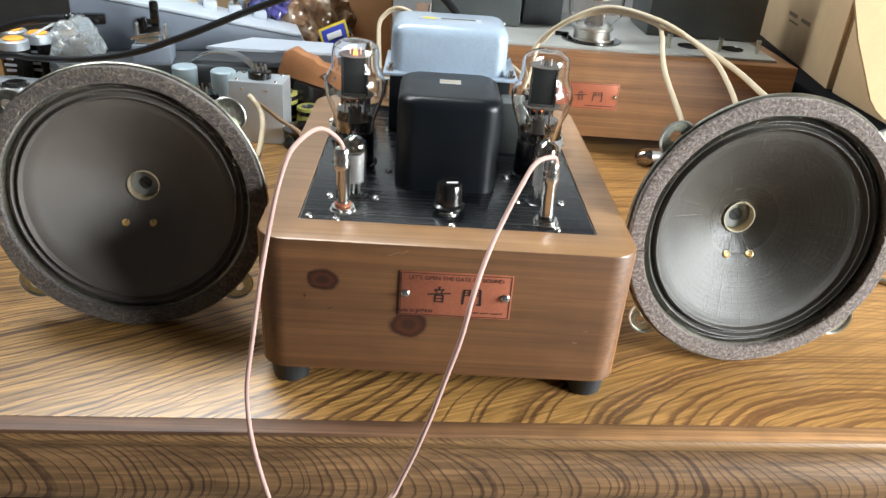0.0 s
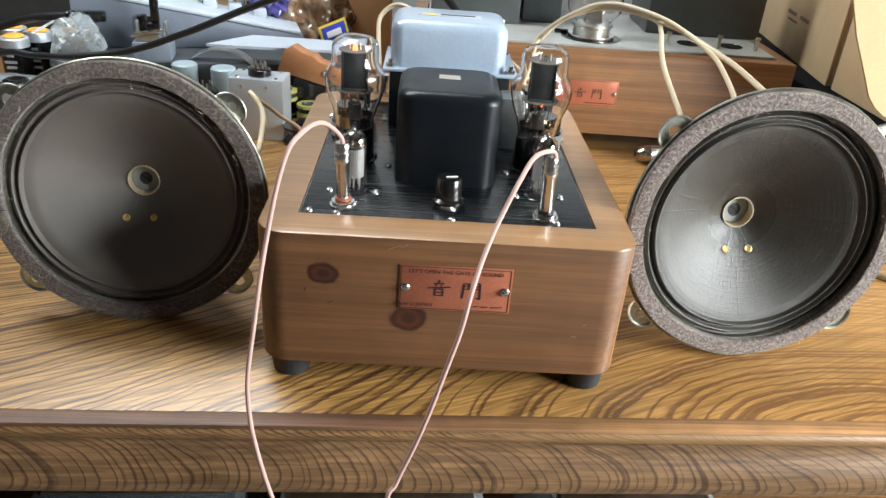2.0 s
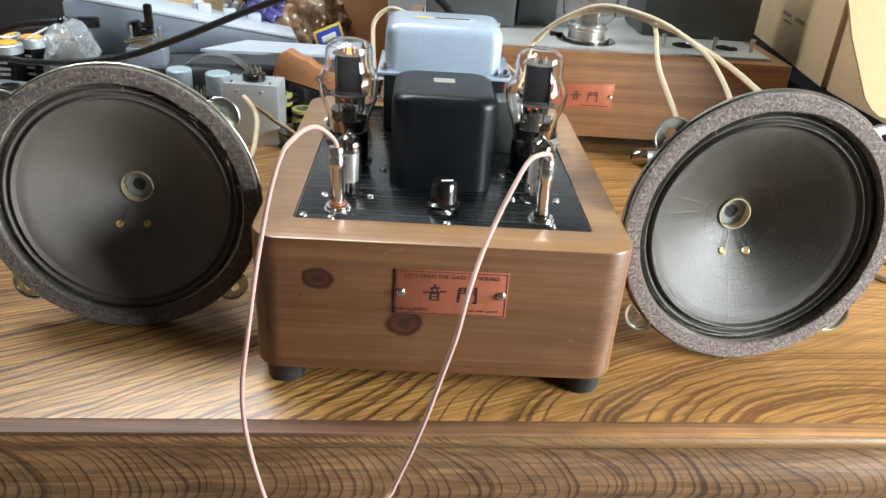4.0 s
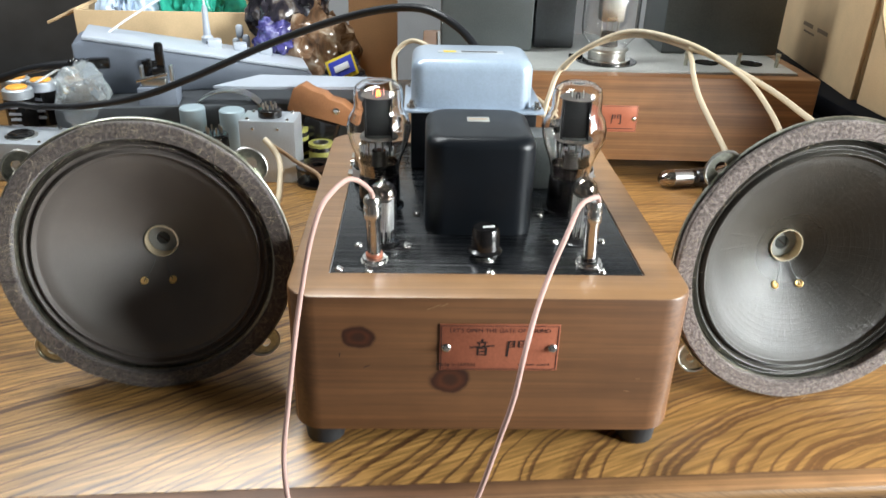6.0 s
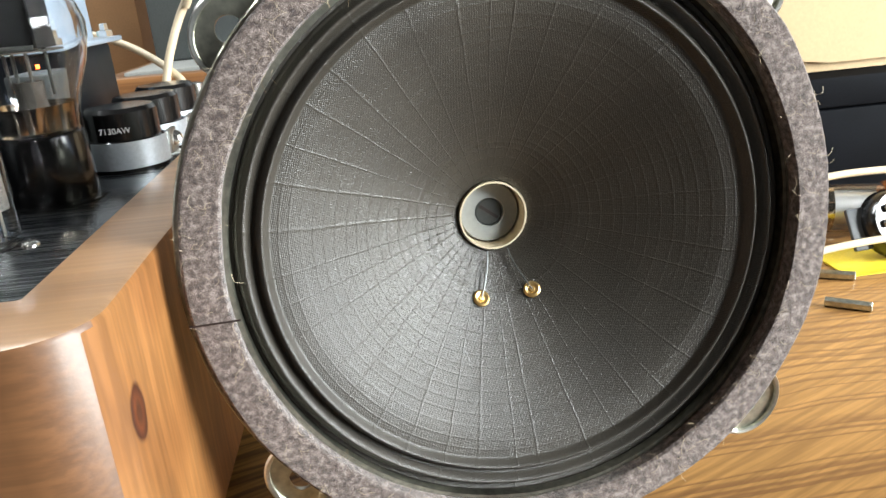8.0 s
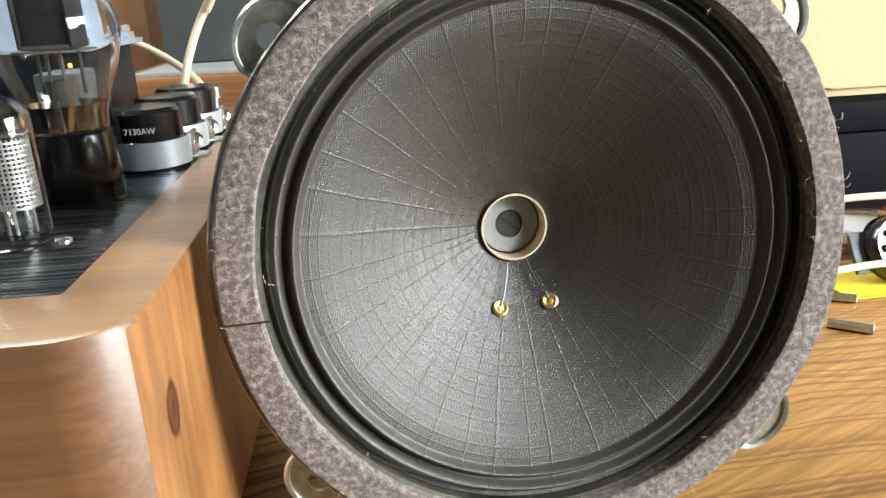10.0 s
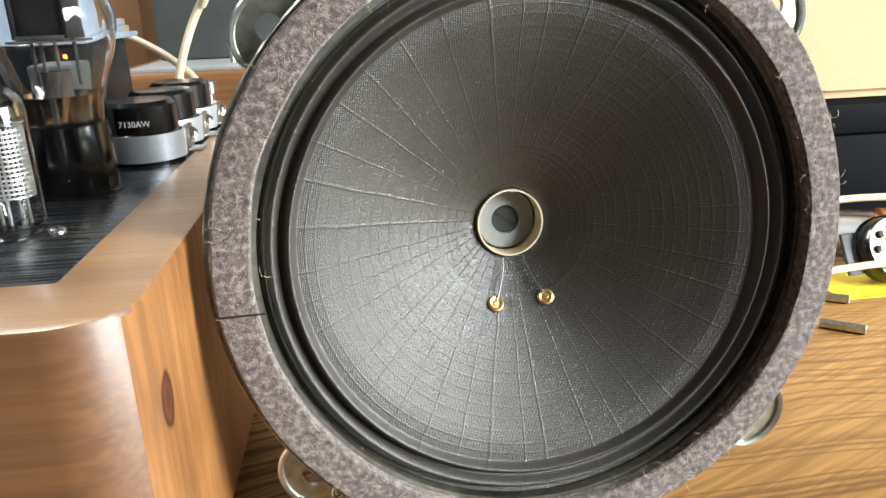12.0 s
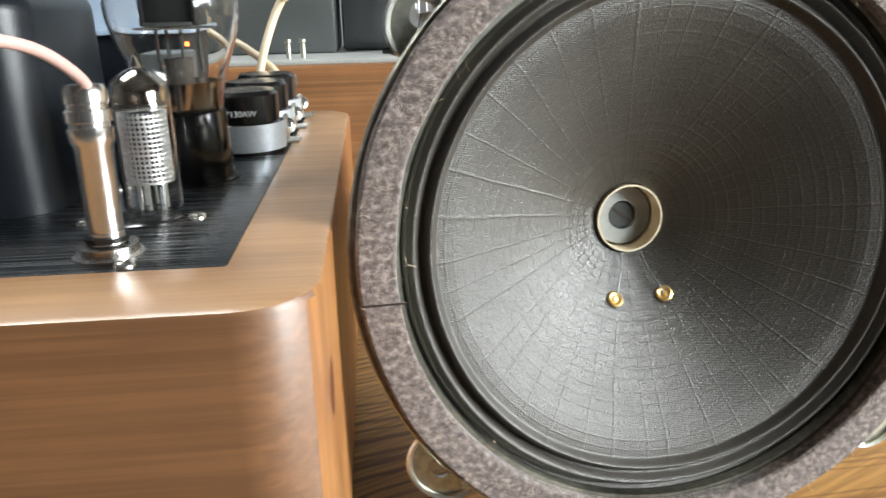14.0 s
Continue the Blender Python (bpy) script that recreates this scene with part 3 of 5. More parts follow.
def table():
    t = thing("work_table", pose(0, -0.0115, 0, 0, 0, 1.6), "zebra-grained wooden work table with a moulded edge", "table")
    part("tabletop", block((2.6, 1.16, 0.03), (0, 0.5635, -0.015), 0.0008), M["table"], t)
    prof = [(-0.0172, 0.0), (-0.0285, 0.0), (-0.0308, -0.0008), (-0.0316, -0.0034), (-0.0172, -0.0034)]

    def sweep(p):
        b = bmesh.new()
        a = [b.verts.new((-1.3, y, z)) for y, z in p]
        c = [b.verts.new((1.3, y, z)) for y, z in p]
        n = len(p)
        for i in range(n):
            b.faces.new((a[i], a[(i + 1) % n], c[(i + 1) % n], c[i]))
        b.faces.new(a[::-1])
        b.faces.new(c)
        bmesh.ops.recalc_face_normals(b, faces=b.faces)
        return b

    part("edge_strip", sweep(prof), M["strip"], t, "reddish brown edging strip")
    part("bead", sweep([(-0.0172, -0.0042), (-0.0310, -0.0042), (-0.0332, -0.0062), (-0.0337, -0.0090), (-0.0322, -0.0128), (-0.0172, -0.0128)]), M["bead"], t, "striped half-round bead under the edging")
    part("moulding", sweep([(-0.005, -0.0135), (-0.029, -0.0135), (-0.030, -0.020), (-0.033, -0.027), (-0.0375, -0.034), (-0.041, -0.042), (-0.0425, -0.050), (-0.041, -0.057), (-0.036, -0.061), (-0.005, -0.061)]), M["apron"], t, "brown ogee-moulded apron")
    part("lower_shelf", block((2.4, 1.0, 0.02), (0, 0.56, -0.42), 0.002), M["strip"], t)
    for x in (-1.2, 1.2):
        for y in (0.1, 1.05):
            part("leg", block((0.07, 0.07, 0.665), (x, y, -0.3875), 0.004), M["strip"], t)
    return t


table()


def gear_box(x, y, w, d, h, mat, label):
    g = thing("equipment_box", pose(x, y, -0.41, 0, 0, 2.1), label, "equipment", group="gear under the table")
    part("body", block((w, d, h), (0, 0, h / 2), 0.004), mat, g)
    part("front_panel", block((w * 0.94, 0.004, h * 0.86), (0, -d / 2 - 0.002, h / 2), 0.001), M["alu"], g)
    part("lid", block((w * 0.9, d * 0.8, 0.004), (0, 0, h + 0.002), 0.001), M["zinc"], g)


gear_box(-0.30, 0.16, 0.2, 0.2, 0.2, M["darkgrey2"], "dark grey metal equipment box on the lower shelf")
gear_box(-0.05, 0.15, 0.22, 0.2, 0.17, M["alu"], "bare metal equipment box on the lower shelf")
gear_box(0.22, 0.17, 0.18, 0.2, 0.19, M["greyplate"], "pale grey metal equipment box on the lower shelf")


# ---- the amplifier in the middle ----
TOP = 0.135


def strokes(bm, list_of, scale, cx, cz):
    for x, z, w, h, a in list_of:
        block((w * scale, 0.0002, h * scale), (cx + x * scale, 0, cz + z * scale), 0, 1, bm, pose(0, 0, 0, 0, a, 0))


SOUND = [(0, 0.42, 0.1, 0.14, 30), (0, 0.3, 0.5, 0.07, -4), (-0.13, 0.19, 0.06, 0.14, -20), (0.13, 0.19, 0.06, 0.14, 20), (0, 0.07, 1.15, 0.075, -5),
         (-0.19, -0.2, 0.085, 0.4, 0), (0.19, -0.2, 0.09, 0.42, 0), (0, -0.02, 0.42, 0.06, -3), (0, -0.2, 0.36, 0.055, 0), (0, -0.38, 0.4, 0.06, 0)]
GATE = [(-0.4, -0.05, 0.1, 0.86, 4), (0.42, -0.05, 0.11, 0.9, -2), (-0.24, 0.36, 0.3, 0.06, -5), (-0.24, 0.21, 0.26, 0.055, -3), (-0.24, 0.06, 0.28, 0.055, -3), (-0.11, 0.22, 0.07, 0.36, 0),
        (0.24, 0.38, 0.36, 0.06, -5), (0.25, 0.22, 0.28, 0.055, -3), (0.25, 0.07, 0.3, 0.055, -3), (0.1, 0.22, 0.07, 0.36, 0), (0.33, -0.46, 0.18, 0.07, 20)]


def nameplate(parent, at, w, h, full=True):
    p = part("nameplate", block((w, 0.0012, h), (0, 0, 0), 0.0004), M["copper"], parent, "copper-coloured engraved nameplate")
    p.matrix_local = Matrix.Translation(at)
    b = bmesh.new()
    for sx, sz, bw, bh in ((0, h / 2 - 0.0012, w - 0.002, 0.0005), (0, -h / 2 + 0.0012, w - 0.002, 0.0005), (-w / 2 + 0.0012, 0, 0.0005, h - 0.002), (w / 2 - 0.0012, 0, 0.0005, h - 0.002)):
        block((bw, 0.0002, bh), (sx, -0.0007, sz), 0, 1, b)
    part("border", b, M["ink"], p)
    b = bmesh.new()
    k = h * 0.40
    strokes(b, SOUND, k, -w * 0.145, h * 0.0)
    strokes(b, GATE, k, w * 0.145, h * 0.0)
    g = part("glyphs", b, M["ink"], p, "dark brushed characters")
    g.location.y = -0.0008
    if full:
        lettering("motto", "LET'S OPEN THE GATE OF SOUND", h * 0.12, M["ink"], p, Matrix.Translation((0, -0.0007, h * 0.37)) @ FRONT, 1.0)
        lettering("origin", "Made in JAPAN", h * 0.115, M["ink"], p, Matrix.Translation((-w * 0.36, -0.0007, -h * 0.38)) @ FRONT, 1.0)
        b = bmesh.new()
        for sx, sw in ((0.19, 0.05), (0.27, 0.07), (0.38, 0.11)):
            block((w * sw, 0.0002, h * 0.022), (w * sx, -0.0007, -h * 0.37), 0, 1, b, pose(0, 0, 0, 0, -4, 0))
        part("signature_bar", b, M["ink"], p)
    else:
        b = bmesh.new()
        block((w * 0.5, 0.0002, h * 0.03), (w * 0.2, -0.0007, -h * 0.37), 0, 1, b)
        part("signature_bar", b, M["ink"], p)
    for x in (-w / 2 + 0.0046, w / 2 - 0.0046):
        screw(p, (x, -0.0006, 0), 0.0034, FRONT)
    return p


def wooden_case(parent, x0, x1, y0, y1, z0, z1, wall_x, wall_y, r, mat, mat_top, mat_side):
    """A rounded wooden frame, open inside; its top face is a mesh of its own."""
    o, e = rounded(x0, x1, y0, y1, r), 0.0022
    i = rounded(x0 + wall_x, x1 - wall_x, y0 + wall_y, y1 - wall_x, 0.0015)
    oi = rounded(x0 + e * 0.3, x1 - e * 0.3, y0 + e * 0.3, y1 - e * 0.3, r)
    b = stack([(i, z1), (i, z0), (o, z0 + 0.0015), (o, z1 - e), (oi, z1 - e * 0.3)], False, False)
    bmesh.ops.recalc_face_normals(b, faces=b.faces)
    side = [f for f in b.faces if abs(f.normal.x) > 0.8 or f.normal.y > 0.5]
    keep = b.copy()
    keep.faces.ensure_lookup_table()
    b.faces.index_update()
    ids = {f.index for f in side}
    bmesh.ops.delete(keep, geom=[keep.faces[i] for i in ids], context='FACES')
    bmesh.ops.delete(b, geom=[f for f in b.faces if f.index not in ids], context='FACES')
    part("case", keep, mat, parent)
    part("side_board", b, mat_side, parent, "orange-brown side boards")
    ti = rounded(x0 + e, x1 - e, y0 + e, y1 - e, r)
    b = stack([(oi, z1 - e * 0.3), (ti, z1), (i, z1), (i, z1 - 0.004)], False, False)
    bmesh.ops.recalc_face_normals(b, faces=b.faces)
    # a paler mat_top puts the light on the rim into its colour
    part("top_rim", b, mat_top, parent, "wooden top rim")


def amplifier():
    a = thing("tube_amplifier", pose(0, 0, 0, 0, 0, -1.2), "stained pine tube amplifier with a black top plate", "amplifier")
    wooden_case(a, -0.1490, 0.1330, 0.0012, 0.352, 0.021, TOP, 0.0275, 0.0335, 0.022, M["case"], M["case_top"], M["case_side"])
    part("plate_edge", block((0.2270, 0.2897, 0.002), (-0.008, 0.1797, TOP - 0.0032), 0.0003), M["alu"], a, "bare bright edge of the plate")
    part("top_plate", block((0.2252, 0.2874, 0.003), (-0.008, 0.1797, TOP - 0.0025), 0.0005), M["blackplate"], a, "glossy black brushed metal plate")
    part("bottom_panel", block((0.226, 0.288, 0.004), (-0.008, 0.1797, 0.025)), M["blackpaint"], a)
    for x in (-0.1275, 0.1125):
        for y in (0.024, 0.33):
            f = part("foot", lathe([(0, 0), (0.0125, 0), (0.0145, 0.002), (0.0165, 0.0215), (0, 0.0215)], 28), M["rubber"], a, "black tapered rubber foot")
            f.location = (x, y, 0)
    # knocks and scratches in the stained front
    for x, z, w, turn, mat in ((-0.047, 0.1275, 0.010, 24, "case_top"), (-0.040, 0.1290, 0.006, 30, "case_top"), (-0.0935, 0.0785, 0.0045, 20, "ink"), (0.094, 0.058, 0.004, -8, "case_top"), (0.1005, 0.069, 0.003, 10, "case_top"), (-0.112, 0.0885, 0.003, 80, "ink")):
        part("scratch", block((w, 0.0003, 0.0006), (x, 0.0011, z), 0, 1, None, pose(0, 0, 0, 0, -turn, 0)), M[mat], a)
    nameplate(a, (-0.0008, 0.0007, 0.0955), 0.0835, 0.038)
    # smoothing choke under a black drawn cover
    c = part("choke_cover", soft_case(-0.0530, 0.0325, 0.102, 0.191, TOP - 0.001, 0.2125, 0.016, 0.009), M["blackpaint"], a, "satin black drawn cover")
    part("label", block((0.018, 0.012, 0.0005), (-0.0105, 0.154, 0.2127), 0.0001), M["greyplate"], c, "small pale grey sticker")
    part("print_bar", block((0.015, 0.002, 0.0003), (-0.0105, 0.154, 0.2131)), M["brownwire"], c)
    # mains transformer
    p = part("transformer_core", block((0.118, 0.08, 0.0565), (-0.007, 0.287, TOP + 0.0275), 0.002), M["blackpaint"], a, "black lamination stack")
    part("flange", block((0.131, 0.092, 0.003), (-0.007, 0.287, 0.1925), 0.001), M["blueshell"], p)
    part("transformer_cover", soft_case(-0.066, 0.047, 0.249, 0.327, 0.194, 0.2385, 0.013, 0.011), M["blueshell"], p, "blue-grey painted bell cover")
    part("rating_label", block((0.062, 0.011, 0.0006), (-0.010, 0.285, 0.2387), 0.0002), M["alu"], p)
    part("rating_bar", block((0.034, 0.004, 0.0004), (-0.002, 0.285, 0.2391)), M["bakelite"], p)
    part("rating_bar", block((0.012, 0.006, 0.0004), (-0.030, 0.285, 0.2391)), M["yellow"], p)
    for x in (-0.065, 0.051):
        for y in (0.249, 0.325):
            n = part("bolt", lathe([(0, 0), (0.0048, 0), (0.0048, 0.0035), (0.0026, 0.004), (0.0026, 0.0075), (0, 0.008)], 6), M["chrome"], p)
            n.location = (x, y, 0.194)
    # volume knob on its bush
    part("bush", lathe([(0, 0), (0.0085, 0), (0.0085, 0.0016), (0.0062, 0.0018), (0.0062, 0.006), (0, 0.006)], 24, (-0.0085, 0.062, TOP - 0.001)), M["chrome"], a)
    prof = [(0, 0), (0.0128, 0), (0.0130, 0.002), (0.0106, 0.0038), (0.0100, 0.0185), (0.0088, 0.0202), (0, 0.0204)]
    k = part("knob", lathe(prof, 20, (-0.0085, 0.062, TOP + 0.0045)), M["bakelite"], a, "black fluted knob")
    part("pointer_line", block((0.0012, 0.009, 0.0006), (-0.0065, 0.0615, TOP + 0.0251), 0.0, 1, None, pose(0, 0, 0, 0, 0, -78)), M["white"], k)
    # jacks of the input leads, plate screws
    for x, y in ((-0.0900, 0.0550), (0.0680, 0.0525)):
        j = part("input_jack", lathe([(0, 0), (0.0102, 0), (0.0102, 0.0012), (0.0088, 0.0014), (0.0088, 0.0042), (0.0052, 0.0046), (0.0045, 0.009), (0, 0.009)], 24, (x, y, TOP - 0.001)), M["chrome"], a, "nickel phono jack with a hexagonal nut")
        part("insulator", lathe([(0.0050, 0.0), (0.0064, 0.0), (0.0064, 0.0016), (0.0050, 0.0016)], 20, (x, y, TOP + 0.0043), closed=True), M["copper"] if x < 0 else M["bakelite"], j)
    for x, y in ((-0.1145, 0.0415), (-0.0935, 0.0385), (-0.006, 0.0385), (0.0755, 0.0415), (-0.1035, 0.0805), (-0.0665, 0.0805), (0.0485, 0.089), (0.0855, 0.091), (-0.0595, 0.140), (0.0440, 0.140)):
        screw(a, (x, y, TOP - 0.001))
    # sockets for the valves
    for x, y, r in ((-0.0845, 0.0855, 0.0125), (0.0675, 0.0935, 0.0125), (-0.091, 0.1605, 0.0205), (0.0695, 0.1595, 0.0205)):
        part("valve_socket", lathe([(0, 0), (r, 0), (r, 0.0006), (r * 0.9, 0.0014), (0, 0.0014)], 28, (x, y, TOP - 0.001)), M["bakelite"], a)
    # black electrolytic cans in metal clamps along the edges
    for side in (1, -1):
        for y in ((0.2175, 0.2625, 0.3075) if side > 0 else (0.216, 0.262)):
            x = 0.0925 if side > 0 else -0.1075
            can = part("capacitor_can", lathe([(0.0, 0), (0.0185, 0), (0.0185, 0.0145), (0.0172, 0.0155), (0.0172, 0.0285), (0.0155, 0.0305), (0, 0.031)], 32, (x - side * 0.008, y, TOP - 0.001)), M["bakelite"], a, "black round capacitor in a metal clamp")
            part("clamp", lathe([(0.0188, 0.001), (0.0194, 0.001), (0.0194, 0.0140), (0.0188, 0.0140)], 32, (x - side * 0.008, y, TOP), closed=True), M["alu"], can)
            part("lug", block((0.012, 0.012, 0.0016), (x + side * 0.011, y + 0.017, TOP + 0.0008), 0.0006), M["zinc"], can)
            part("lug_plate", block((0.003, 0.013, 0.013), (x + side * 0.0095, y + 0.017, TOP + 0.0075), 0.0012), M["zinc"], can)
            screw(can, (x + side * 0.011, y + 0.017, TOP + 0.0085), 0.0042, pose(0, 0, 0, 60, 0, 20))
            if side > 0 and y < 0.23:
                lettering("type_mark", "7130AW", 0.0040, M["white"], can, Matrix.Translation((x - side * 0.008 + 0.001, y - 0.01725, TOP + 0.0195)) @ FRONT @ pose(0, 0, 0))
    # grey choke box and the loudspeaker posts at the rear
    part("filter_choke", block((0.022, 0.03, 0.05), (0.052, 0.214, TOP + 0.024), 0.002), M["darkgrey"], a, "dark grey choke box")
    for x in (0.094, 0.08, -0.075):
        part("binding_post", lathe([(0, 0), (0.006, 0), (0.006, 0.004), (0.0035, 0.005), (0.0035, 0.016), (0.0058, 0.017), (0.0058, 0.024), (0, 0.025)], 16, (x, 0.346, TOP + 0.0005)), M["chrome"], a)
    return a


amplifier()


def hollow(outer, thick, seg):
    """Blown glass: an outer skin, and an inner one that faces the hollow."""
    top = max(z for r, z in outer)
    low = min(z for r, z in outer)
    inner = [(max(r - thick, 0.0), z - thick if z == top else (z + thick if z == low and r <= 1e-6 else z)) for r, z in outer]
    b = lathe(outer, seg)
    c = lathe(inner, seg)
    bmesh.ops.reverse_faces(c, faces=c.faces[:])
    return join(b, c)


def power_valve(m, lit):
    v = thing("vacuum_tube", m, "shouldered glass power valve with a black base" + (", glowing orange filament" if lit else ""), "vacuum tube", group="valves on the amplifier")
    part("base", lathe([(0, 0), (0.0175, 0), (0.0180, 0.001), (0.0172, 0.0275), (0.0162, 0.0290), (0, 0.0290)], 36), M["bakelite"], v, "black bakelite base")
    out = [(0.0164, 0.0285), (0.0173, 0.036), (0.0200, 0.046), (0.0240, 0.056), (0.0266, 0.066), (0.0269, 0.072), (0.0250, 0.079), (0.0218, 0.084), (0.0205, 0.088), (0.0205, 0.099), (0.0192, 0.1045), (0.0140, 0.1085), (0.006, 0.1098), (0, 0.110)]
    g = part("glass_bulb", hollow(out, 0.0009, 40), M["glass"], v)
    g.visible_shadow = False
    part("anode", block((0.021, 0.012, 0.033), (0, 0, 0.0795), 0.002), M["anode"], v, "matt black anode")
    for x in (-0.0108, 0.0108):
        part("anode_rib", block((0.0016, 0.015, 0.033), (x, 0, 0.0795), 0.0006), M["anode"], v)
    part("upper_mica", lathe([(0, 0), (0.0145, 0), (0.0145, 0.0006), (0, 0.0006)], 20, (0, 0, 0.0968)), M["mica"], v)
    part("lower_mica", lathe([(0, 0), (0.0165, 0), (0.0165, 0.0006), (0, 0.0006)], 20, (0, 0, 0.0618)), M["mica"], v)
    part("grid_clip", block((0.020, 0.0015, 0.002), (0, -0.0072, 0.0635), 0.0005), M["plugdark"], v)
    part("getter_mirror", lathe([(0.0149, 0.030), (0.0152, 0.036), (0.0162, 0.0405)], 32), M["getter"], v, "silvery brown getter mirror")
    part("stem", lathe([(0.0, 0.0295), (0.008, 0.0295), (0.0055, 0.042), (0.006, 0.05), (0, 0.05)], 16), M["mica"], v)
    for x in (-0.009, -0.003, 0.003, 0.009):
        part("support_rod", rod(0.0008, 0.02, (x, 0.002 * (-1) ** int(x * 500), 0.044), 8), M["plugdark"], v)
    for x in (-0.0045, 0.0045):
        part("top_rod", rod(0.0005, 0.008, (x, 0, 0.0945), 8), M["zinc"], v)
    b = hose([(-0.0012, -0.004, 0.0972), (-0.001, -0.004, 0.1005), (0.0, -0.004, 0.1018), (0.001, -0.004, 0.1005), (0.0012, -0.004, 0.0972)], 0.0006, 8)
    part("filament", b, M["glow"] if lit else M["anode"], v, "glowing orange filament" if lit else "")
    part("filament_end", rod(0.0008, 0.0016, (0.002, 0.0065, 0.0545), 8), M["glow"], v)
    return v


power_valve(pose(-0.0878, 0.161, TOP) @ Matrix.Scale(0.975, 4), True)
power_valve(pose(0.0730, 0.158, TOP, 0, 0, -8) @ Matrix.Scale(0.985, 4), False)


def small_valve(m):
    v = thing("miniature_tube", m, "clear miniature valve with a mesh shield", "vacuum tube", group="small valves on the amplifier")
    out = [(0.0, 0.0012), (0.0085, 0.0012), (0.0096, 0.003), (0.0096, 0.043), (0.0085, 0.0475), (0.0055, 0.0505), (0.0022, 0.0522), (0.0013, 0.0555), (0.0, 0.0575)]
    g = part("glass_envelope", hollow(out, 0.0007, 32), M["glass"], v)
    g.visible_shadow = False
    b = bmesh.new()
    n = 30
    for i in range(n):
        a = 2 * math.pi * i / n
        block((0.0006, 0.0006, 0.0255), (0.0072 * math.cos(a), 0.0072 * math.sin(a), 0.0245), 0, 1, b)
    for k in range(15):
        lathe([(0.0069, 0), (0.0076, 0), (0.0076, 0.0006), (0.0069, 0.0006)], 30, (0, 0, 0.012 + k * 0.0017), b, None, True)
    part("mesh_shield", b, M["shield"], v, "bright perforated metal shield")
    part("anode", rod(0.0052, 0.024, (0, 0, 0.0125), 16, 0.0005), M["anode"], v)
    part("getter_mirror", lathe([(0.0086, 0.0405), (0.0086, 0.0432), (0.0076, 0.0465), (0.005, 0.0493), (0.0022, 0.0508)], 28), M["getter"], v)
    part("mica", lathe([(0, 0), (0.0082, 0), (0.0082, 0.0006), (0, 0.0006)], 20, (0, 0, 0.0385)), M["mica"], v)
    for i in range(7):
        a = 2 * math.pi * i / 8
        part("pin_lead", rod(0.0005, 0.0105, (0.0045 * math.cos(a), 0.0045 * math.sin(a), 0.002), 6), M["zinc"], v)
    return v


small_valve(pose(-0.0828, 0.0890, TOP) @ Matrix.Diagonal((1.04, 1.04, 0.94, 1)))
small_valve(pose(0.0715, 0.0975, TOP) @ Matrix.Diagonal((1.06, 1.06, 0.96, 1)))


def phono_lead(x, y, path, lean, label):
    c = thing("phono_lead", pose(x, y, TOP + 0.003) @ lean, label, "audio cable", group="input leads")
    part("plug_barrel", lathe([(0, 0.004), (0.0050, 0.004), (0.0053, 0.006), (0.0053, 0.034), (0.0063, 0.0355), (0.0065, 0.040), (0.0057, 0.0405), (0.0057, 0.0418), (0.0065, 0.0422), (0.0065, 0.0460), (0.0057, 0.0465), (0.0057, 0.0480), (0.0063, 0.0485), (0.0063, 0.0525), (0.0053, 0.0545), (0.0024, 0.0548), (0, 0.0548)], 28), M["chrome"], c, "nickel-plated phono plug")
    part("collar", lathe([(0, 0), (0.0050, 0), (0.0052, 0.001), (0.0052, 0.0045), (0, 0.0045)], 24), M["chrome"], c)
    b = hose(path, 0.0017, 10)
    w = part("cord", b, M["pinkwire"], c, "pale pink cotton-covered wire")
    inv = (pose(x, y, TOP + 0.003) @ lean).inverted()
    w.matrix_local = inv
    return c


phono_lead(-0.0888, 0.0569, [(-0.0898, 0.0600, 0.1800), (-0.0915, 0.0580, 0.1905), (-0.1000, 0.0430, 0.2045), (-0.1070, 0.0300, 0.2090), (-0.1150, 0.0120, 0.2070), (-0.1210, 0.0000, 0.2005), (-0.1270, -0.0080, 0.1815), (-0.1325, -0.0170, 0.1535), (-0.1375, -0.0280, 0.1210), (-0.1425, -0.0380, 0.0810), (-0.1465, -0.0470, 0.0460), (-0.1450, -0.0560, 0.0210), (-0.1400, -0.0660, 0.0010), (-0.1310, -0.0780, -0.0240), (-0.1200, -0.0880, -0.0520), (-0.1060, -0.0920, -0.1120), (-0.1010, -0.0800, -0.2620)],
           pose(0, 0, 0, -3.5, -1.5, 0) @ Matrix.Diagonal((0.98, 0.98, 0.85, 1)), "pale pink input wire with a nickel plug")
phono_lead(0.0692, 0.0511, [(0.0698, 0.0553, 0.1795), (0.0694, 0.0510, 0.1868), (0.0625, 0.0340, 0.1965), (0.0473, 0.0138, 0.1989), (0.0341, -0.0133, 0.1912), (0.0227, -0.0288, 0.1729), (0.0125, -0.0464, 0.1551), (0.004, -0.0647, 0.1352), (-0.0018, -0.0741, 0.1095), (-0.0096, -0.0787, 0.0807), (-0.0175, -0.0818, 0.0503), (-0.0269, -0.0847, 0.0193), (-0.038, -0.0881, -0.0124), (-0.0469, -0.0929, -0.0455), (-0.0605, -0.0967, -0.2425)],
           pose(0, 0, 0, -4.5, -1, 0) @ Matrix.Diagonal((0.98, 0.98, 0.85, 1)), "pale pink input wire with a nickel plug")


# ---- the two loudspeakers ----
def cone_depth(r):
    """How far the cone lies behind the gasket at a radius."""
    return -0.0090 - 0.0425 * (0.0865 - r) / 0.0720


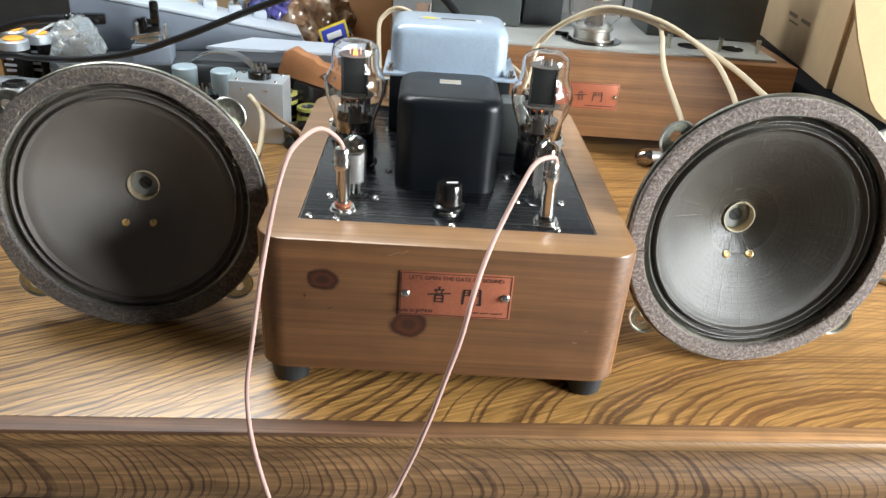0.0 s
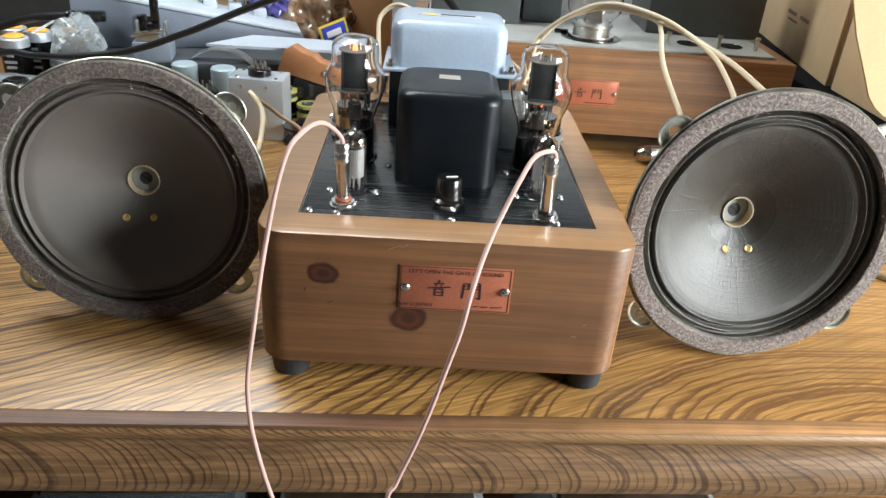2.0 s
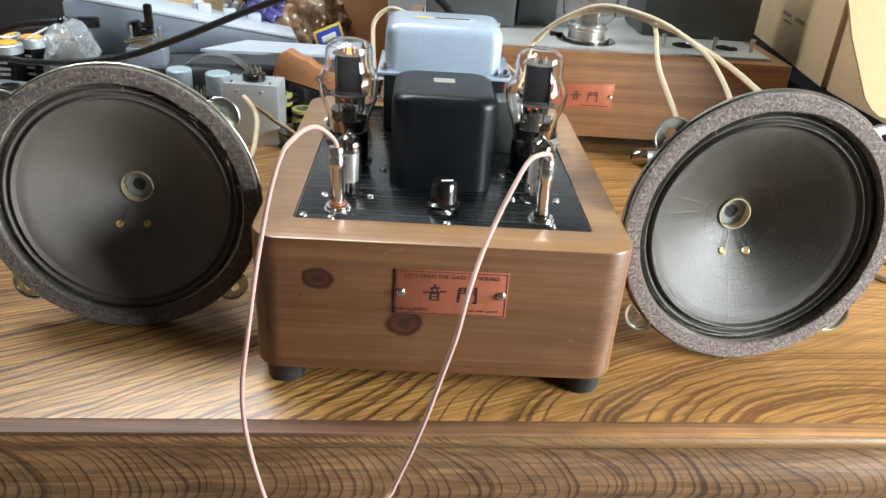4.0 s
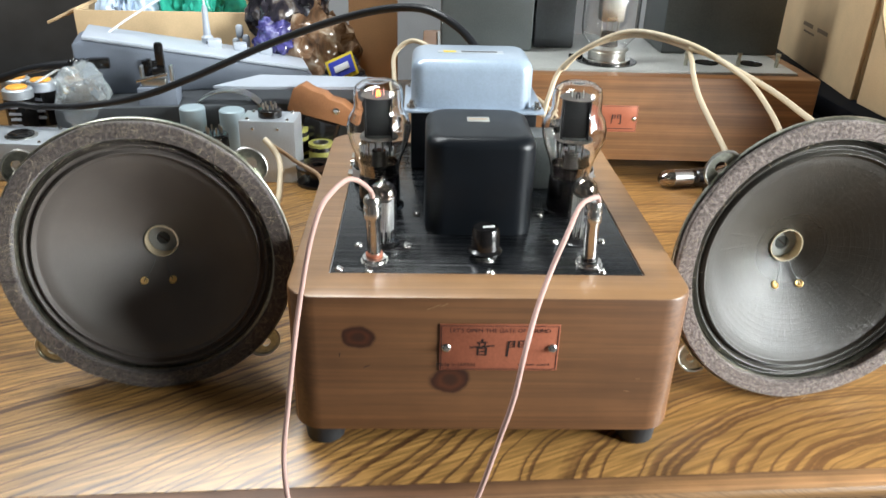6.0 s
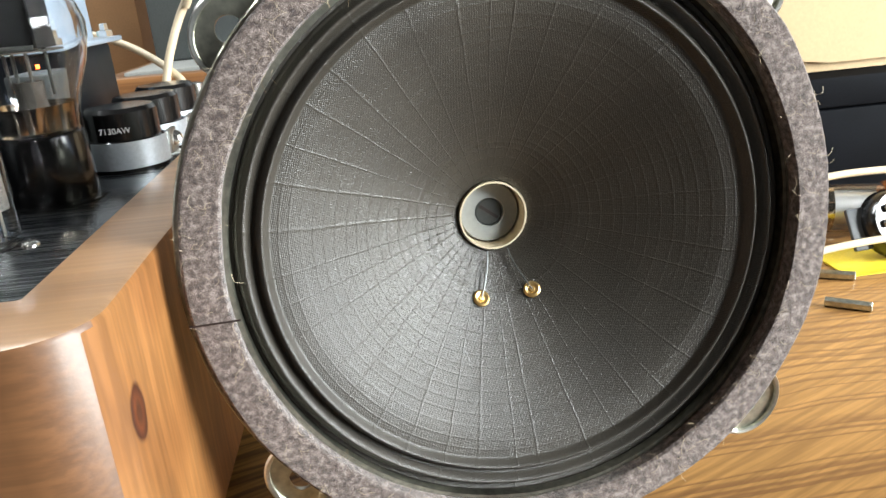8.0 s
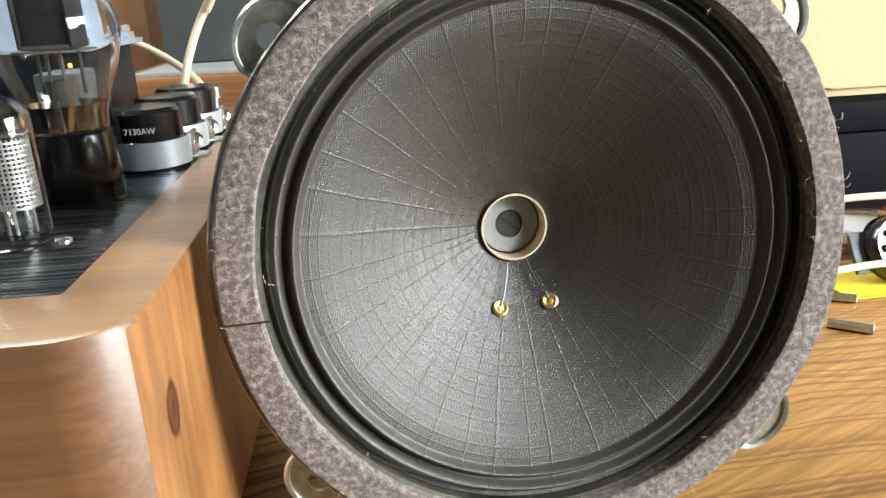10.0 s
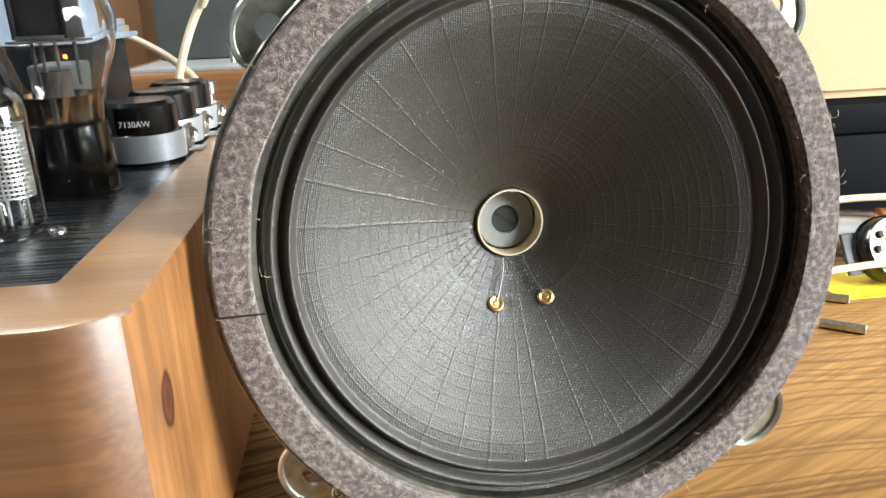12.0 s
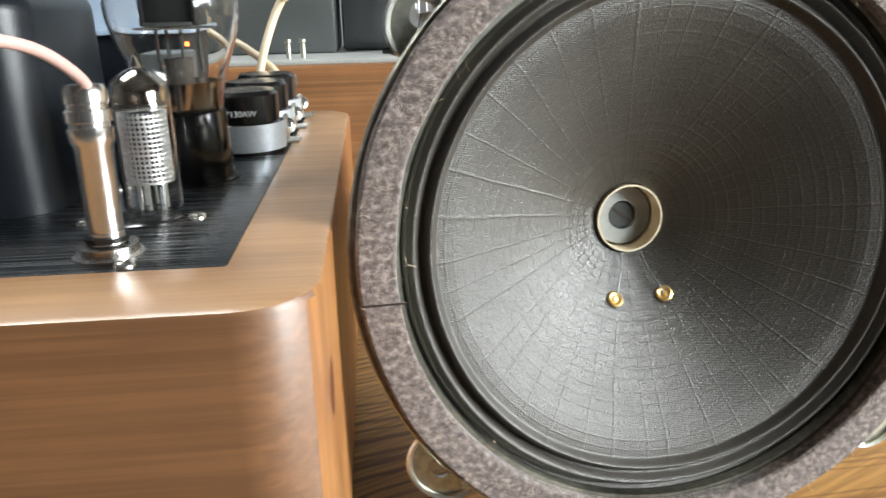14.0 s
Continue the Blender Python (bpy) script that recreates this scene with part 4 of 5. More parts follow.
def loudspeaker(m, spin, label, cone, ring_felt, fuzz, eyelets):
    """Local z points out of the cone, local y up."""
    s = thing("loudspeaker", m, label, "loudspeaker", group="pair of loudspeakers")
    rnd = random.Random(5)
    # felt ring: cut a little unevenly, in arcs butted together
    seg = 96
    b = bmesh.new()
    rings = []
    for r, z in ((0.1022, -0.0062), (0.1020, -0.001), (0.1027, -0.0001), (0.1068, 0.0003), (0.1142, -0.0002), (0.1152, -0.0012), (0.1152, -0.0062)):
        ring = []
        for i in range(seg):
            a = 2 * math.pi * i / seg
            # the inner cut is made of straight snips
            facet = math.cos(math.pi / 11) / math.cos((a % (2 * math.pi / 11)) - math.pi / 11)
            rr = r * (0.972 + 0.028 * facet / math.cos(math.pi / 22)) if r < 0.104 else r
            if r > 0.11:
                # the outer cut is straight in places too
                turn = (a + 0.2) % (2 * math.pi / 9) - math.pi / 9
                rr = r * (0.9 + 0.1 * min(1.02, math.cos(math.pi / 18) / math.cos(turn)))
            rr += 0.0009 * noise.noise((math.cos(a) * 4, math.sin(a) * 4, r * 30))
            zz = z + (0.0006 * noise.noise((math.cos(a) * 9, math.sin(a) * 9, 3 + r * 40)) if z > -0.005 else 0)
            ring.append(b.verts.new((rr * math.cos(a), rr * math.sin(a), zz)))
        rings.append(ring)
    for p, q in zip(rings, rings[1:] + rings[:1]):
        for i in range(seg):
            b.faces.new((p[i], q[i], q[(i + 1) % seg], p[(i + 1) % seg]))
    bmesh.ops.recalc_face_normals(b, faces=b.faces)
    gk = part("gasket", b, ring_felt, s, "brown-grey felt gasket ring")
    part("gasket_joint", block((0.0165, 0.0006, 0.0004), (-0.1068, -0.0125, 0.0007), 0, 1), M["ink"], gk)
    # stray fibres standing out of the felt
    b = bmesh.new()
    for i in range(fuzz):
        a, r = rnd.uniform(0, 2 * math.pi), rnd.uniform(0.099, 0.1155)
        x, y, d = r * math.cos(a), r * math.sin(a), rnd.uniform(0, 6.28)
        ln = rnd.uniform(0.002, 0.006 if fuzz < 300 else 0.011)
        hose([(x, y, 0), (x + 0.5 * ln * math.cos(d), y + 0.5 * ln * math.sin(d), rnd.uniform(0.0005, 0.002)), (x + ln * math.cos(d + 0.5), y + ln * math.sin(d + 0.5), rnd.uniform(0.0, 0.002))], 0.00007, 3, 2, b)
    fib = part("felt_fuzz", b, M["creamwire"], gk)
    tagged(fib, kind="stuff")
    # plated rim with a rolled edge, basket and magnet behind
    rim = part("frame_rim", lathe([(0.1003, -0.0105), (0.1003, -0.0064), (0.1155, -0.0064), (0.1168, -0.0056), (0.1175, -0.0064), (0.1175, -0.0085), (0.1162, -0.0105)], 96, closed=True), M["zincrim"], s, "cadmium-plated steel frame rim")
    part("basket", lathe([(0.1155, -0.0103), (0.103, -0.013), (0.092, -0.030), (0.062, -0.066), (0.045, -0.078), (0.0, -0.078), (0.0, -0.080), (0.046, -0.080), (0.0635, -0.068), (0.094, -0.031), (0.105, -0.0145), (0.1155, -0.0115)], 64), M["zincrim"], s)
    part("magnet", lathe([(0, -0.118), (0.030, -0.118), (0.032, -0.116), (0.032, -0.081), (0, -0.081)], 40), M["darkgrey"], s)
    for k, a in enumerate((42, 138, 222, 318)):
        b = bmesh.new()
        n = 20
        zf, zb = -0.0095, -0.0115
        o0, i0 = [], []
        for j in range(n + 1):
            t = radians(-100 + 200 * j / n)
            o0.append((0.1168 + 0.0125 * math.cos(t), 0.0125 * math.sin(t) * 1.15))
        o0 = [(0.1035, -0.024)] + o0 + [(0.1035, 0.024)]
        hole = [(0.1188 + 0.0045 * math.cos(2 * math.pi * j / len(o0)), 0.0045 * math.sin(2 * math.pi * j / len(o0))) for j in range(len(o0))]
        # start the hole opposite the rim so both outlines run alike
        hole = [(0.1188 - (x - 0.1188), -y) for x, y in hole]
        va = [[b.verts.new((x, y, z)) for x, y in o0] for z in (zf, zb)]
        vh = [[b.verts.new((x, y, z)) for x, y in hole] for z in (zf, zb)]
        q = len(o0)
        for j in range(q):
            w = (j + 1) % q
            b.faces.new((va[0][j], va[0][w], vh[0][w], vh[0][j]))
            b.faces.new((va[1][w], va[1][j], vh[1][j], vh[1][w]))
            b.faces.new((va[0][w], va[0][j], va[1][j], va[1][w]))
            b.faces.new((vh[0][j], vh[0][w], vh[1][w], vh[1][j]))
        bmesh.ops.recalc_face_normals(b, faces=b.faces)
        ear = part("mounting_ear", b, M["zincrim"], s, "plated mounting ear with a screw hole")
        ear.matrix_local = pose(0, 0, 0, 0, 0, a + spin)
        part("rolled_lip", hose([(x, y, zf + 0.0008) for x, y in o0[1:-1:2]], 0.0011, 6, 3), M["zinc"], ear)
    # corrugated surround and cone in one cloth
    prof = [(0.1016, -0.0062), (0.1013, -0.0095), (0.1005, -0.0118), (0.0992, -0.0124)]
    for k in range(37):
        u = k / 36
        prof.append((0.0984 - 0.0119 * u, -0.0092 + 0.0004 * u - 0.0019 * math.cos(u * 2.0 * 2 * math.pi)))
    for k in range(1, 17):
        r = 0.0865 - 0.0720 * k / 16
        prof.append((r, cone_depth(r)))
    b = lathe(prof, 96)
    part("cone", b, cone, s, "dark doped cloth cone with a corrugated surround")
    part("voice_coil_former", lathe([(0.0133, -0.0720), (0.0140, -0.0720), (0.0140, -0.0494), (0.0133, -0.0494)], 40, closed=True), M["cream"], s, "cream paper voice-coil former")
    pl = part("pole_cap", lathe([(0, -0.0775), (0.0126, -0.0775), (0.0126, -0.0585), (0.0121, -0.0578), (0.0062, -0.0575), (0.0059, -0.0595), (0, -0.0595)], 40), M["plug"], s, "grey pole cap with a slotted screw")
    scr = part("slotted_screw", lathe([(0, -0.0594), (0.0057, -0.0594), (0.0057, -0.0588), (0.0052, -0.0584), (0, -0.0584)], 24), M["plugdark"], pl)
    # dark bar laid on the screw for the shade in its slot
    part("slot", block((0.0095, 0.0013, 0.0003), (0, 0, -0.0582), 0, 1, None, pose(0, 0, 0, 0, 0, -38)), M["ink"], scr)
    # dark ring put in for the shade between cap and former
    part("gap", lathe([(0.0125, -0.0690), (0.0134, -0.0690)], 40), M["ink"], s)
    # lead-out eyelets and the braided leads
    for x, y in eyelets:
        r = math.hypot(x, y)
        z = cone_depth(r)
        nrm = Vector((-x / r * 0.6, -y / r * 0.6, 0.8)).normalized()
        e = part("eyelet", lathe([(0, 0.0010), (0.0010, 0.0009), (0.0014, 0.0004), (0.0018, 0.0006), (0.0027, 0.0010), (0.0034, 0.0005), (0.0035, 0.0)], 20), M["brass"], s, "brass lead-out eyelet")
        e.matrix_local = Matrix.Translation((x, y, z + 0.0004)) @ nrm.to_track_quat('Z', 'Y').to_matrix().to_4x4()
        part("lead", hose([(x, y, z + 0.0012), (x * 0.75, y * 0.82, z - 0.0014), (x * 0.5, y * 0.62, z - 0.0052), (x * 0.4, y * 0.46, z - 0.0080)], 0.0003, 6, 4), M["plugdark"], s)
    return s


def facing(x, y, z, yaw, up):
    return pose(x, y, z, 90 - up, 0, yaw)


loudspeaker(facing(0.2580, 0.0690, 0.1208, 3.0, 5.0) @ Matrix.Scale(1.012, 4), 0, "open-frame loudspeaker with dark cone and felt gasket, leaning back", M["cone"], M["felt"], 260, ((-0.0098, -0.0312), (0.0115, -0.0305)))
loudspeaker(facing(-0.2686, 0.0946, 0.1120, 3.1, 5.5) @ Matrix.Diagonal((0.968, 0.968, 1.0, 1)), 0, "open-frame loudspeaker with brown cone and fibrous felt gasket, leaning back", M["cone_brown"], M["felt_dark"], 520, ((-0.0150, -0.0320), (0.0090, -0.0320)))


# ---- the second amplifier behind ----
def rear_amplifier():
    a = thing("rear_tube_amplifier", pose(0.3, 0.572, 0, 0, 0, -2.2), "orange-brown wooden tube amplifier with a grey top plate", "amplifier")
    wooden_case(a, -0.345, 0.209, 0.008, 0.31, 0.024, 0.146, 0.022, 0.022, 0.004, M["case_rear"], M["case_rear"], M["case_rear"])
    part("top_plate", block((0.506, 0.254, 0.006), (-0.068, 0.159, 0.1465), 0.001), M["greyplate"], a, "grey hammertone top plate")
    for x in (-0.32, 0.184):
        for y in (0.035, 0.28):
            f = part("foot", rod(0.018, 0.025, (0, 0, 0), 24, 0.002), M["rubber"], a)
            f.location = (x, y, 0)
    nameplate(a, (-0.0815, 0.0074, 0.086), 0.084, 0.038, False)
    z = 0.1495
    part("transformer_case", block((0.138, 0.12, 0.17), (-0.248, 0.196, z + 0.085), 0.004), M["darkgrey"], a, "tall grey enamelled transformer case")
    part("transformer_case", block((0.062, 0.11, 0.17), (-0.142, 0.22, z + 0.085), 0.004), M["darkgrey2"], a, "tall slate enamelled transformer case")
    part("transformer_case", block((0.18, 0.12, 0.17), (0.110, 0.205, z + 0.085), 0.004), M["darkgrey"], a, "tall grey enamelled transformer case")
    for x, y, r in ((-0.076, 0.084, 0.044), (0.137, 0.085, 0.017), (0.072, 0.085, 0.017)):
        part("socket_hole", lathe([(0, 0), (r, 0), (r, 0.0012), (r * 0.94, 0.0016), (r * 0.9, 0.0008), (0, 0.0008)], 32, (x, y, z + 0.0002)), M["bakelite"], a, "round black socket opening")
    for x in (-0.225, -0.21, 0.036, 0.112, 0.168):
        part("terminal_post", lathe([(0, 0), (0.0028, 0), (0.0028, 0.015), (0.0038, 0.016), (0.0038, 0.019), (0, 0.0195)], 14, (x, 0.068, z)), M["zincrim"], a)
    part("slot_switch", block((0.02, 0.006, 0.006), (-0.118, 0.1, z + 0.003), 0.001), M["bakelite"], a)
    return a


rear_amplifier()


def big_valve():
    v = thing("transmitting_tube", pose(0.2275, 0.659, 0.151), "large clear glass transmitting valve with a metal base", "vacuum tube")
    part("base", lathe([(0, 0), (0.026, 0), (0.027, 0.002), (0.027, 0.014), (0.030, 0.016), (0.030, 0.019), (0.026, 0.021), (0, 0.021)], 36), M["zinc"], v, "bright metal base ring")
    out = [(0.025, 0.02), (0.029, 0.026), (0.0385, 0.036), (0.040, 0.046), (0.040, 0.11), (0.034, 0.128), (0.02, 0.14), (0, 0.143)]
    g = part("glass_bulb", hollow(out, 0.0012, 40), M["glass"], v)
    g.visible_shadow = False
    part("anode", block((0.034, 0.026, 0.055), (0, 0, 0.083), 0.003), M["zinc"], v)
    part("stem", lathe([(0, 0.021), (0.014, 0.021), (0.011, 0.04), (0, 0.042)], 20), M["mica"], v)
    for x in (-0.012, -0.004, 0.004, 0.012):
        part("support_rod", rod(0.0011, 0.03, (x, 0.0, 0.03), 8), M["zinc"], v)
    part("collar", lathe([(0.0265, 0.0), (0.034, 0.0), (0.034, 0.004), (0.0265, 0.004)], 32, closed=True), M["chrome"], v)


big_valve()


# ---- cartons and what stands right of the amplifiers ----
def carton():
    c = thing("cardboard_carton", pose(0.572, 0.6, 0.112, 0, 0, -8.5), "pale brown corrugated carton with a hanging flap and faded print", "carton")
    w, d, h, t = 0.40, 0.52, 0.34, 0.006
    part("side", block((t, d, h), (t / 2, d / 2, h / 2), 0.001), M["kraft"], c)
    part("side", block((t, d, h), (w - t / 2, d / 2, h / 2), 0.001), M["kraft"], c)
    part("front", block((w - 2 * t, t, h), (w / 2, t / 2, h / 2), 0.001), M["kraftlit"], c)
    part("back", block((w - 2 * t, t, h), (w / 2, d - t / 2, h / 2), 0.001), M["kraft"], c)
    part("bottom", block((w - 2 * t, d - 2 * t, t), (w / 2, d / 2, t / 2), 0), M["kraft"], c)
    # faded print on the side, as plain bars
    for y, z, l, hh in ((0.225, 0.066, 0.045, 0.006), (0.158, 0.066, 0.045, 0.006), (0.215, 0.055, 0.05, 0.003)):
        part("print_bar", block((0.0006, l, hh), (-0.0004, y, z)), M["print"], c)
    return c


carton()


def open_carton():
    """A second carton, nearer, of which the flap hangs over the edge of the black case."""
    c = thing("open_carton", pose(0.562, 0.42, 0.112), "pale carton standing open with a curved hanging flap", "carton")
    pts = [(-0.12, 0.3), (-0.092, 0.15), (-0.074, 0.108), (-0.056, 0.076), (-0.034, 0.036), (-0.022, 0.023), (-0.008, 0.013), (0.03, 0.008), (0.3, 0.009), (0.3, 0.3)]
    b = bmesh.new()
    f = [b.verts.new((x, -0.004, z)) for x, z in pts]
    k = [b.verts.new((x, 0.0, z)) for x, z in pts]
    b.faces.new(f)
    b.faces.new(k[::-1])
    for i in range(len(pts)):
        j = (i + 1) % len(pts)
        b.faces.new((f[j], f[i], k[i], k[j]))
    bmesh.ops.recalc_face_normals(b, faces=b.faces)
    part("flap", b, M["kraftlit"], c, "pale curved card flap")
    part("body", block((0.29, 0.16, 0.28), (0.155, 0.0825, 0.14), 0.002), M["kraft"], c)


open_carton()
bc = thing("black_case", pose(0.855, 0.76, 0), "low black case under the cartons", "case")
part("body", block((0.62, 0.72, 0.085), (0, 0, 0.0425), 0.004), M["blackcase"], bc)
part("lid", block((0.624, 0.724, 0.026), (0, 0, 0.0985), 0.004), M["blackcase"], bc)


def lying_valve(m, label, glass_len, r, base):
    v = thing("loose_tube", m, label, "vacuum tube")
    q = pose(0, 0, r * 1.02, 0, 90, 0)
    g = part("glass_bulb", hollow([(r * 0.9, 0.0), (r, 0.004), (r, glass_len * 0.75), (r * 0.8, glass_len * 0.9), (r * 0.35, glass_len), (0, glass_len * 1.02)], 0.0008, 24), M["glass"], v)
    g.matrix_local = q
    g.visible_shadow = False
    p = part("base", lathe([(0, -0.026), (r * 1.02, -0.026), (r * 1.08, -0.022), (r * 1.08, 0.0), (r * 0.95, 0.002), (0, 0.002)], 24), base, v)
    p.matrix_local = q
    p = part("anode", lathe([(0, 0.006), (r * 0.7, 0.006), (r * 0.7, glass_len * 0.7), (0, glass_len * 0.7)], 16), M["shield"], v)
    p.matrix_local = q
    p = part("getter", lathe([(r * 0.93, glass_len * 0.62), (r * 0.93, glass_len * 0.76), (r * 0.7, glass_len * 0.9), (r * 0.3, glass_len * 0.97)], 24), M["getter"], v)
    p.matrix_local = q
    for i in range(8):
        a = 2 * math.pi * i / 8
        p = part("pin", rod(0.0011, 0.010, (r * 0.62 * math.cos(a), r * 0.62 * math.sin(a), -0.036), 8), M["zinc"], v)
        p.matrix_local = q
    return v


lying_valve(pose(0.345, 0.545, 0, 0, 0, 186), "metal-topped glass valve lying on the table", 0.055, 0.0125, M["bakelite"])
lying_valve(pose(0.365, 0.515, 0, 0, 0, 60), "black-based valve lying on the table", 0.05, 0.015, M["bakelite"])
lying_valve(pose(0.592, 0.335, 0, 0, 0, 160), "brown-based glass valve lying by the black case", 0.06, 0.019, M["amber"])


def socket():
    s = thing("valve_socket", pose(0.566, 0.288, 0.0245, 62, 0, 8), "black round valve socket with bright lugs", "socket")
    part("body", lathe([(0, -0.008), (0.021, -0.008), (0.024, -0.005), (0.024, 0.004), (0.021, 0.008), (0, 0.008)], 32), M["bakelite"], s)
    part("flange", block((0.066, 0.03, 0.003), (0, 0, -0.004), 0.001), M["darkgrey2"], s)
    for i in range(8):
        a = 2 * math.pi * i / 8
        part("lug", lathe([(0, 0), (0.0028, 0), (0.0028, 0.002), (0.001, 0.004), (0, 0.004)], 12, (0.0145 * math.cos(a), 0.0145 * math.sin(a), 0.008)), M["chrome"], s)


socket()
solo("yellow_card", block((0.09, 0.05, 0.0012), (0.562, 0.285, 0.0006), 0.0003, 1), M["yellow"], "small bright yellow card on the table", "card")
for x, y, a in ((0.487, 0.219, -38), (0.505, 0.262, -30)):
    solo("metal_spacer", rod(0.0032, 0.026, (0, 0, 0), 6, 0.0004), M["zincrim"], "greenish plated hexagonal spacer lying on the table", "spacer", pose(x - 0.01, y + 0.006, 0.0032, 0, 90, a), group="spacers")
solo("cream_cable", hose([(0.40, 0.30, 0.04), (0.47, 0.295, 0.054), (0.53, 0.3, 0.060), (0.59, 0.295, 0.060), (0.64, 0.28, 0.06), (0.7, 0.25, 0.004)], 0.0026), M["creamwire"], "cream cable bowing over the table", "cable")
solo("cream_cable", hose([(0.36, 0.26, 0.006), (0.45, 0.26, 0.014), (0.51, 0.265, 0.021), (0.57, 0.27, 0.020), (0.64, 0.26, 0.014), (0.72, 0.24, 0.004)], 0.0026), M["creamwire"], "cream cable bowing over the table", "cable")

# ---- cables ----
solo("speaker_cable", hose([(0.082, 0.346, 0.158), (0.088, 0.352, 0.18), (0.1, 0.36, 0.207), (0.126, 0.34, 0.236), (0.161, 0.32, 0.254), (0.203, 0.28, 0.2505), (0.236, 0.25, 0.2355), (0.252, 0.2, 0.228), (0.255, 0.15, 0.2235), (0.2535, 0.12, 0.221), (0.25, 0.11, 0.21), (0.252, 0.13, 0.17)], 0.0027), M["creamwire"], "cream speaker cable arching to the loudspeaker", "cable", group="speaker cables")
solo("speaker_cable", hose([(0.102, 0.358, 0.207), (0.122, 0.345, 0.232), (0.162, 0.32, 0.250), (0.199, 0.285, 0.2475), (0.2045, 0.272, 0.239), (0.197, 0.24, 0.231), (0.190, 0.2, 0.221), (0.185, 0.15, 0.211), (0.182, 0.112, 0.203), (0.182, 0.1, 0.195)], 0.0023), M["creamwire"], "cream speaker cable arching to the loudspeaker", "cable", group="speaker cables")
solo("speaker_cable", hose([(0.203, 0.278, 0.247), (0.225, 0.262, 0.241), (0.239, 0.22, 0.231), (0.238, 0.18, 0.224), (0.232, 0.13, 0.213), (0.228, 0.115, 0.2)], 0.0023), M["creamwire"], "cream speaker cable branching down to the loudspeaker", "cable", group="speaker cables")
solo("cream_lead", hose([(0.094, 0.346, 0.160), (0.088, 0.352, 0.166), (0.070, 0.366, 0.178), (0.048, 0.380, 0.188), (0.020, 0.392, 0.196), (-0.015, 0.385, 0.201)], 0.0026), M["creamwire"], "cream lead from a binding post to the transformer", "cable")
solo("cream_lead", hose([(-0.03, 0.375, 0.205), (-0.037, 0.4, 0.217), (-0.059, 0.42, 0.2215), (-0.077, 0.42, 0.207), (-0.078, 0.4, 0.187), (-0.074, 0.36, 0.165)], 0.0026), M["creamwire"], "cream lead looping behind the transformer", "cable")
solo("cream_lead", hose([(-0.207, 0.3, 0.145), (-0.2, 0.292, 0.141), (-0.191, 0.28, 0.131), (-0.186, 0.25, 0.122), (-0.184, 0.2, 0.113), (-0.2, 0.16, 0.1)], 0.003), M["creamwire"], "cream lead bent down behind the loudspeaker", "cable")
solo("tan_lead", hose([(-0.204, 0.301, 0.141), (-0.19, 0.302, 0.131), (-0.176, 0.3, 0.121), (-0.154, 0.29, 0.111), (-0.15, 0.28, 0.10)], 0.0022), M["brownwire"], "tan lead running to the wooden case", "cable")
solo("mains_cable", hose([(0.02, 0.37, 0.08), (0.03, 0.4, 0.15), (0.015, 0.405, 0.213), (-0.025, 0.43, 0.247), (-0.073, 0.47, 0.249), (-0.153, 0.52, 0.224), (-0.249, 0.56, 0.183), (-0.345, 0.575, 0.139), (-0.43, 0.595, 0.105), (-0.513, 0.6, 0.09), (-0.57, 0.61, 0.086), (-0.624, 0.62, 0.083), (-0.75, 0.66, 0.03), (-0.85, 0.68, 0.006)], 0.0047, 12), M["blackwire"], "thick black mains cable arching over the clutter", "cable")
solo("white_cable", hose([(-0.66, 0.72, 0.07), (-0.57, 0.75, 0.12), (-0.51, 0.8, 0.165), (-0.439, 0.85, 0.207), (-0.41, 0.86, 0.219), (-0.393, 0.85, 0.205), (-0.390, 0.85, 0.185)], 0.0018), M["whitewire"], "thin white cable hanging in a loop to its plug", "cable")


# ---- clutter at the left and back of the table ----
def tube_can(x, y, w, d, h):
    c = thing("aluminium_can", pose(x, y, 0, 0, 0, -4), "pale grey metal box with a black plug-in socket", "component box")
    part("body", block((w, d, h), (0, 0, h / 2), 0.0015), M["alu"], c)
    sk = part("socket", lathe([(0, 0), (0.016, 0), (0.016, 0.009), (0.013, 0.011), (0, 0.011)], 24, (0, 0, h)), M["bakelite"], c)
    for i in range(8):
        a = 2 * math.pi * i / 8
        part("pin", rod(0.0013, 0.008, (0.009 * math.cos(a), 0.009 * math.sin(a), h + 0.010), 8), M["zinc"], sk)
    for px in (-w * 0.36, w * 0.36):
        for py in (-d * 0.36, d * 0.36):
            screw(c, (px, py, h), 0.0026)
    for px in (-w * 0.25, w * 0.2):
        screw(c, (px, -d / 2, h * 0.88), 0.0022, FRONT)


tube_can(-0.2490, 0.574, 0.075, 0.05, 0.087)


def can(name, x, y, r, h, mat, label, pins=0, cat="component", group="component cans"):
    c = thing(name, pose(x, y, 0), label, cat, group=group)
    part("body", rod(r, h, (0, 0, 0), 28, 0.002), mat, c)
    part("lower_ring", lathe([(r, 0.004), (r + 0.0008, 0.004), (r + 0.0008, 0.007), (r, 0.007)], 28, closed=True), M["zinc"], c)
    for i in range(pins):
        a = 2 * math.pi * i / pins
        part("pin", rod(0.0012, 0.01, (r * 0.55 * math.cos(a), r * 0.55 * math.sin(a), h), 8), M["zinc"], c)
    return c


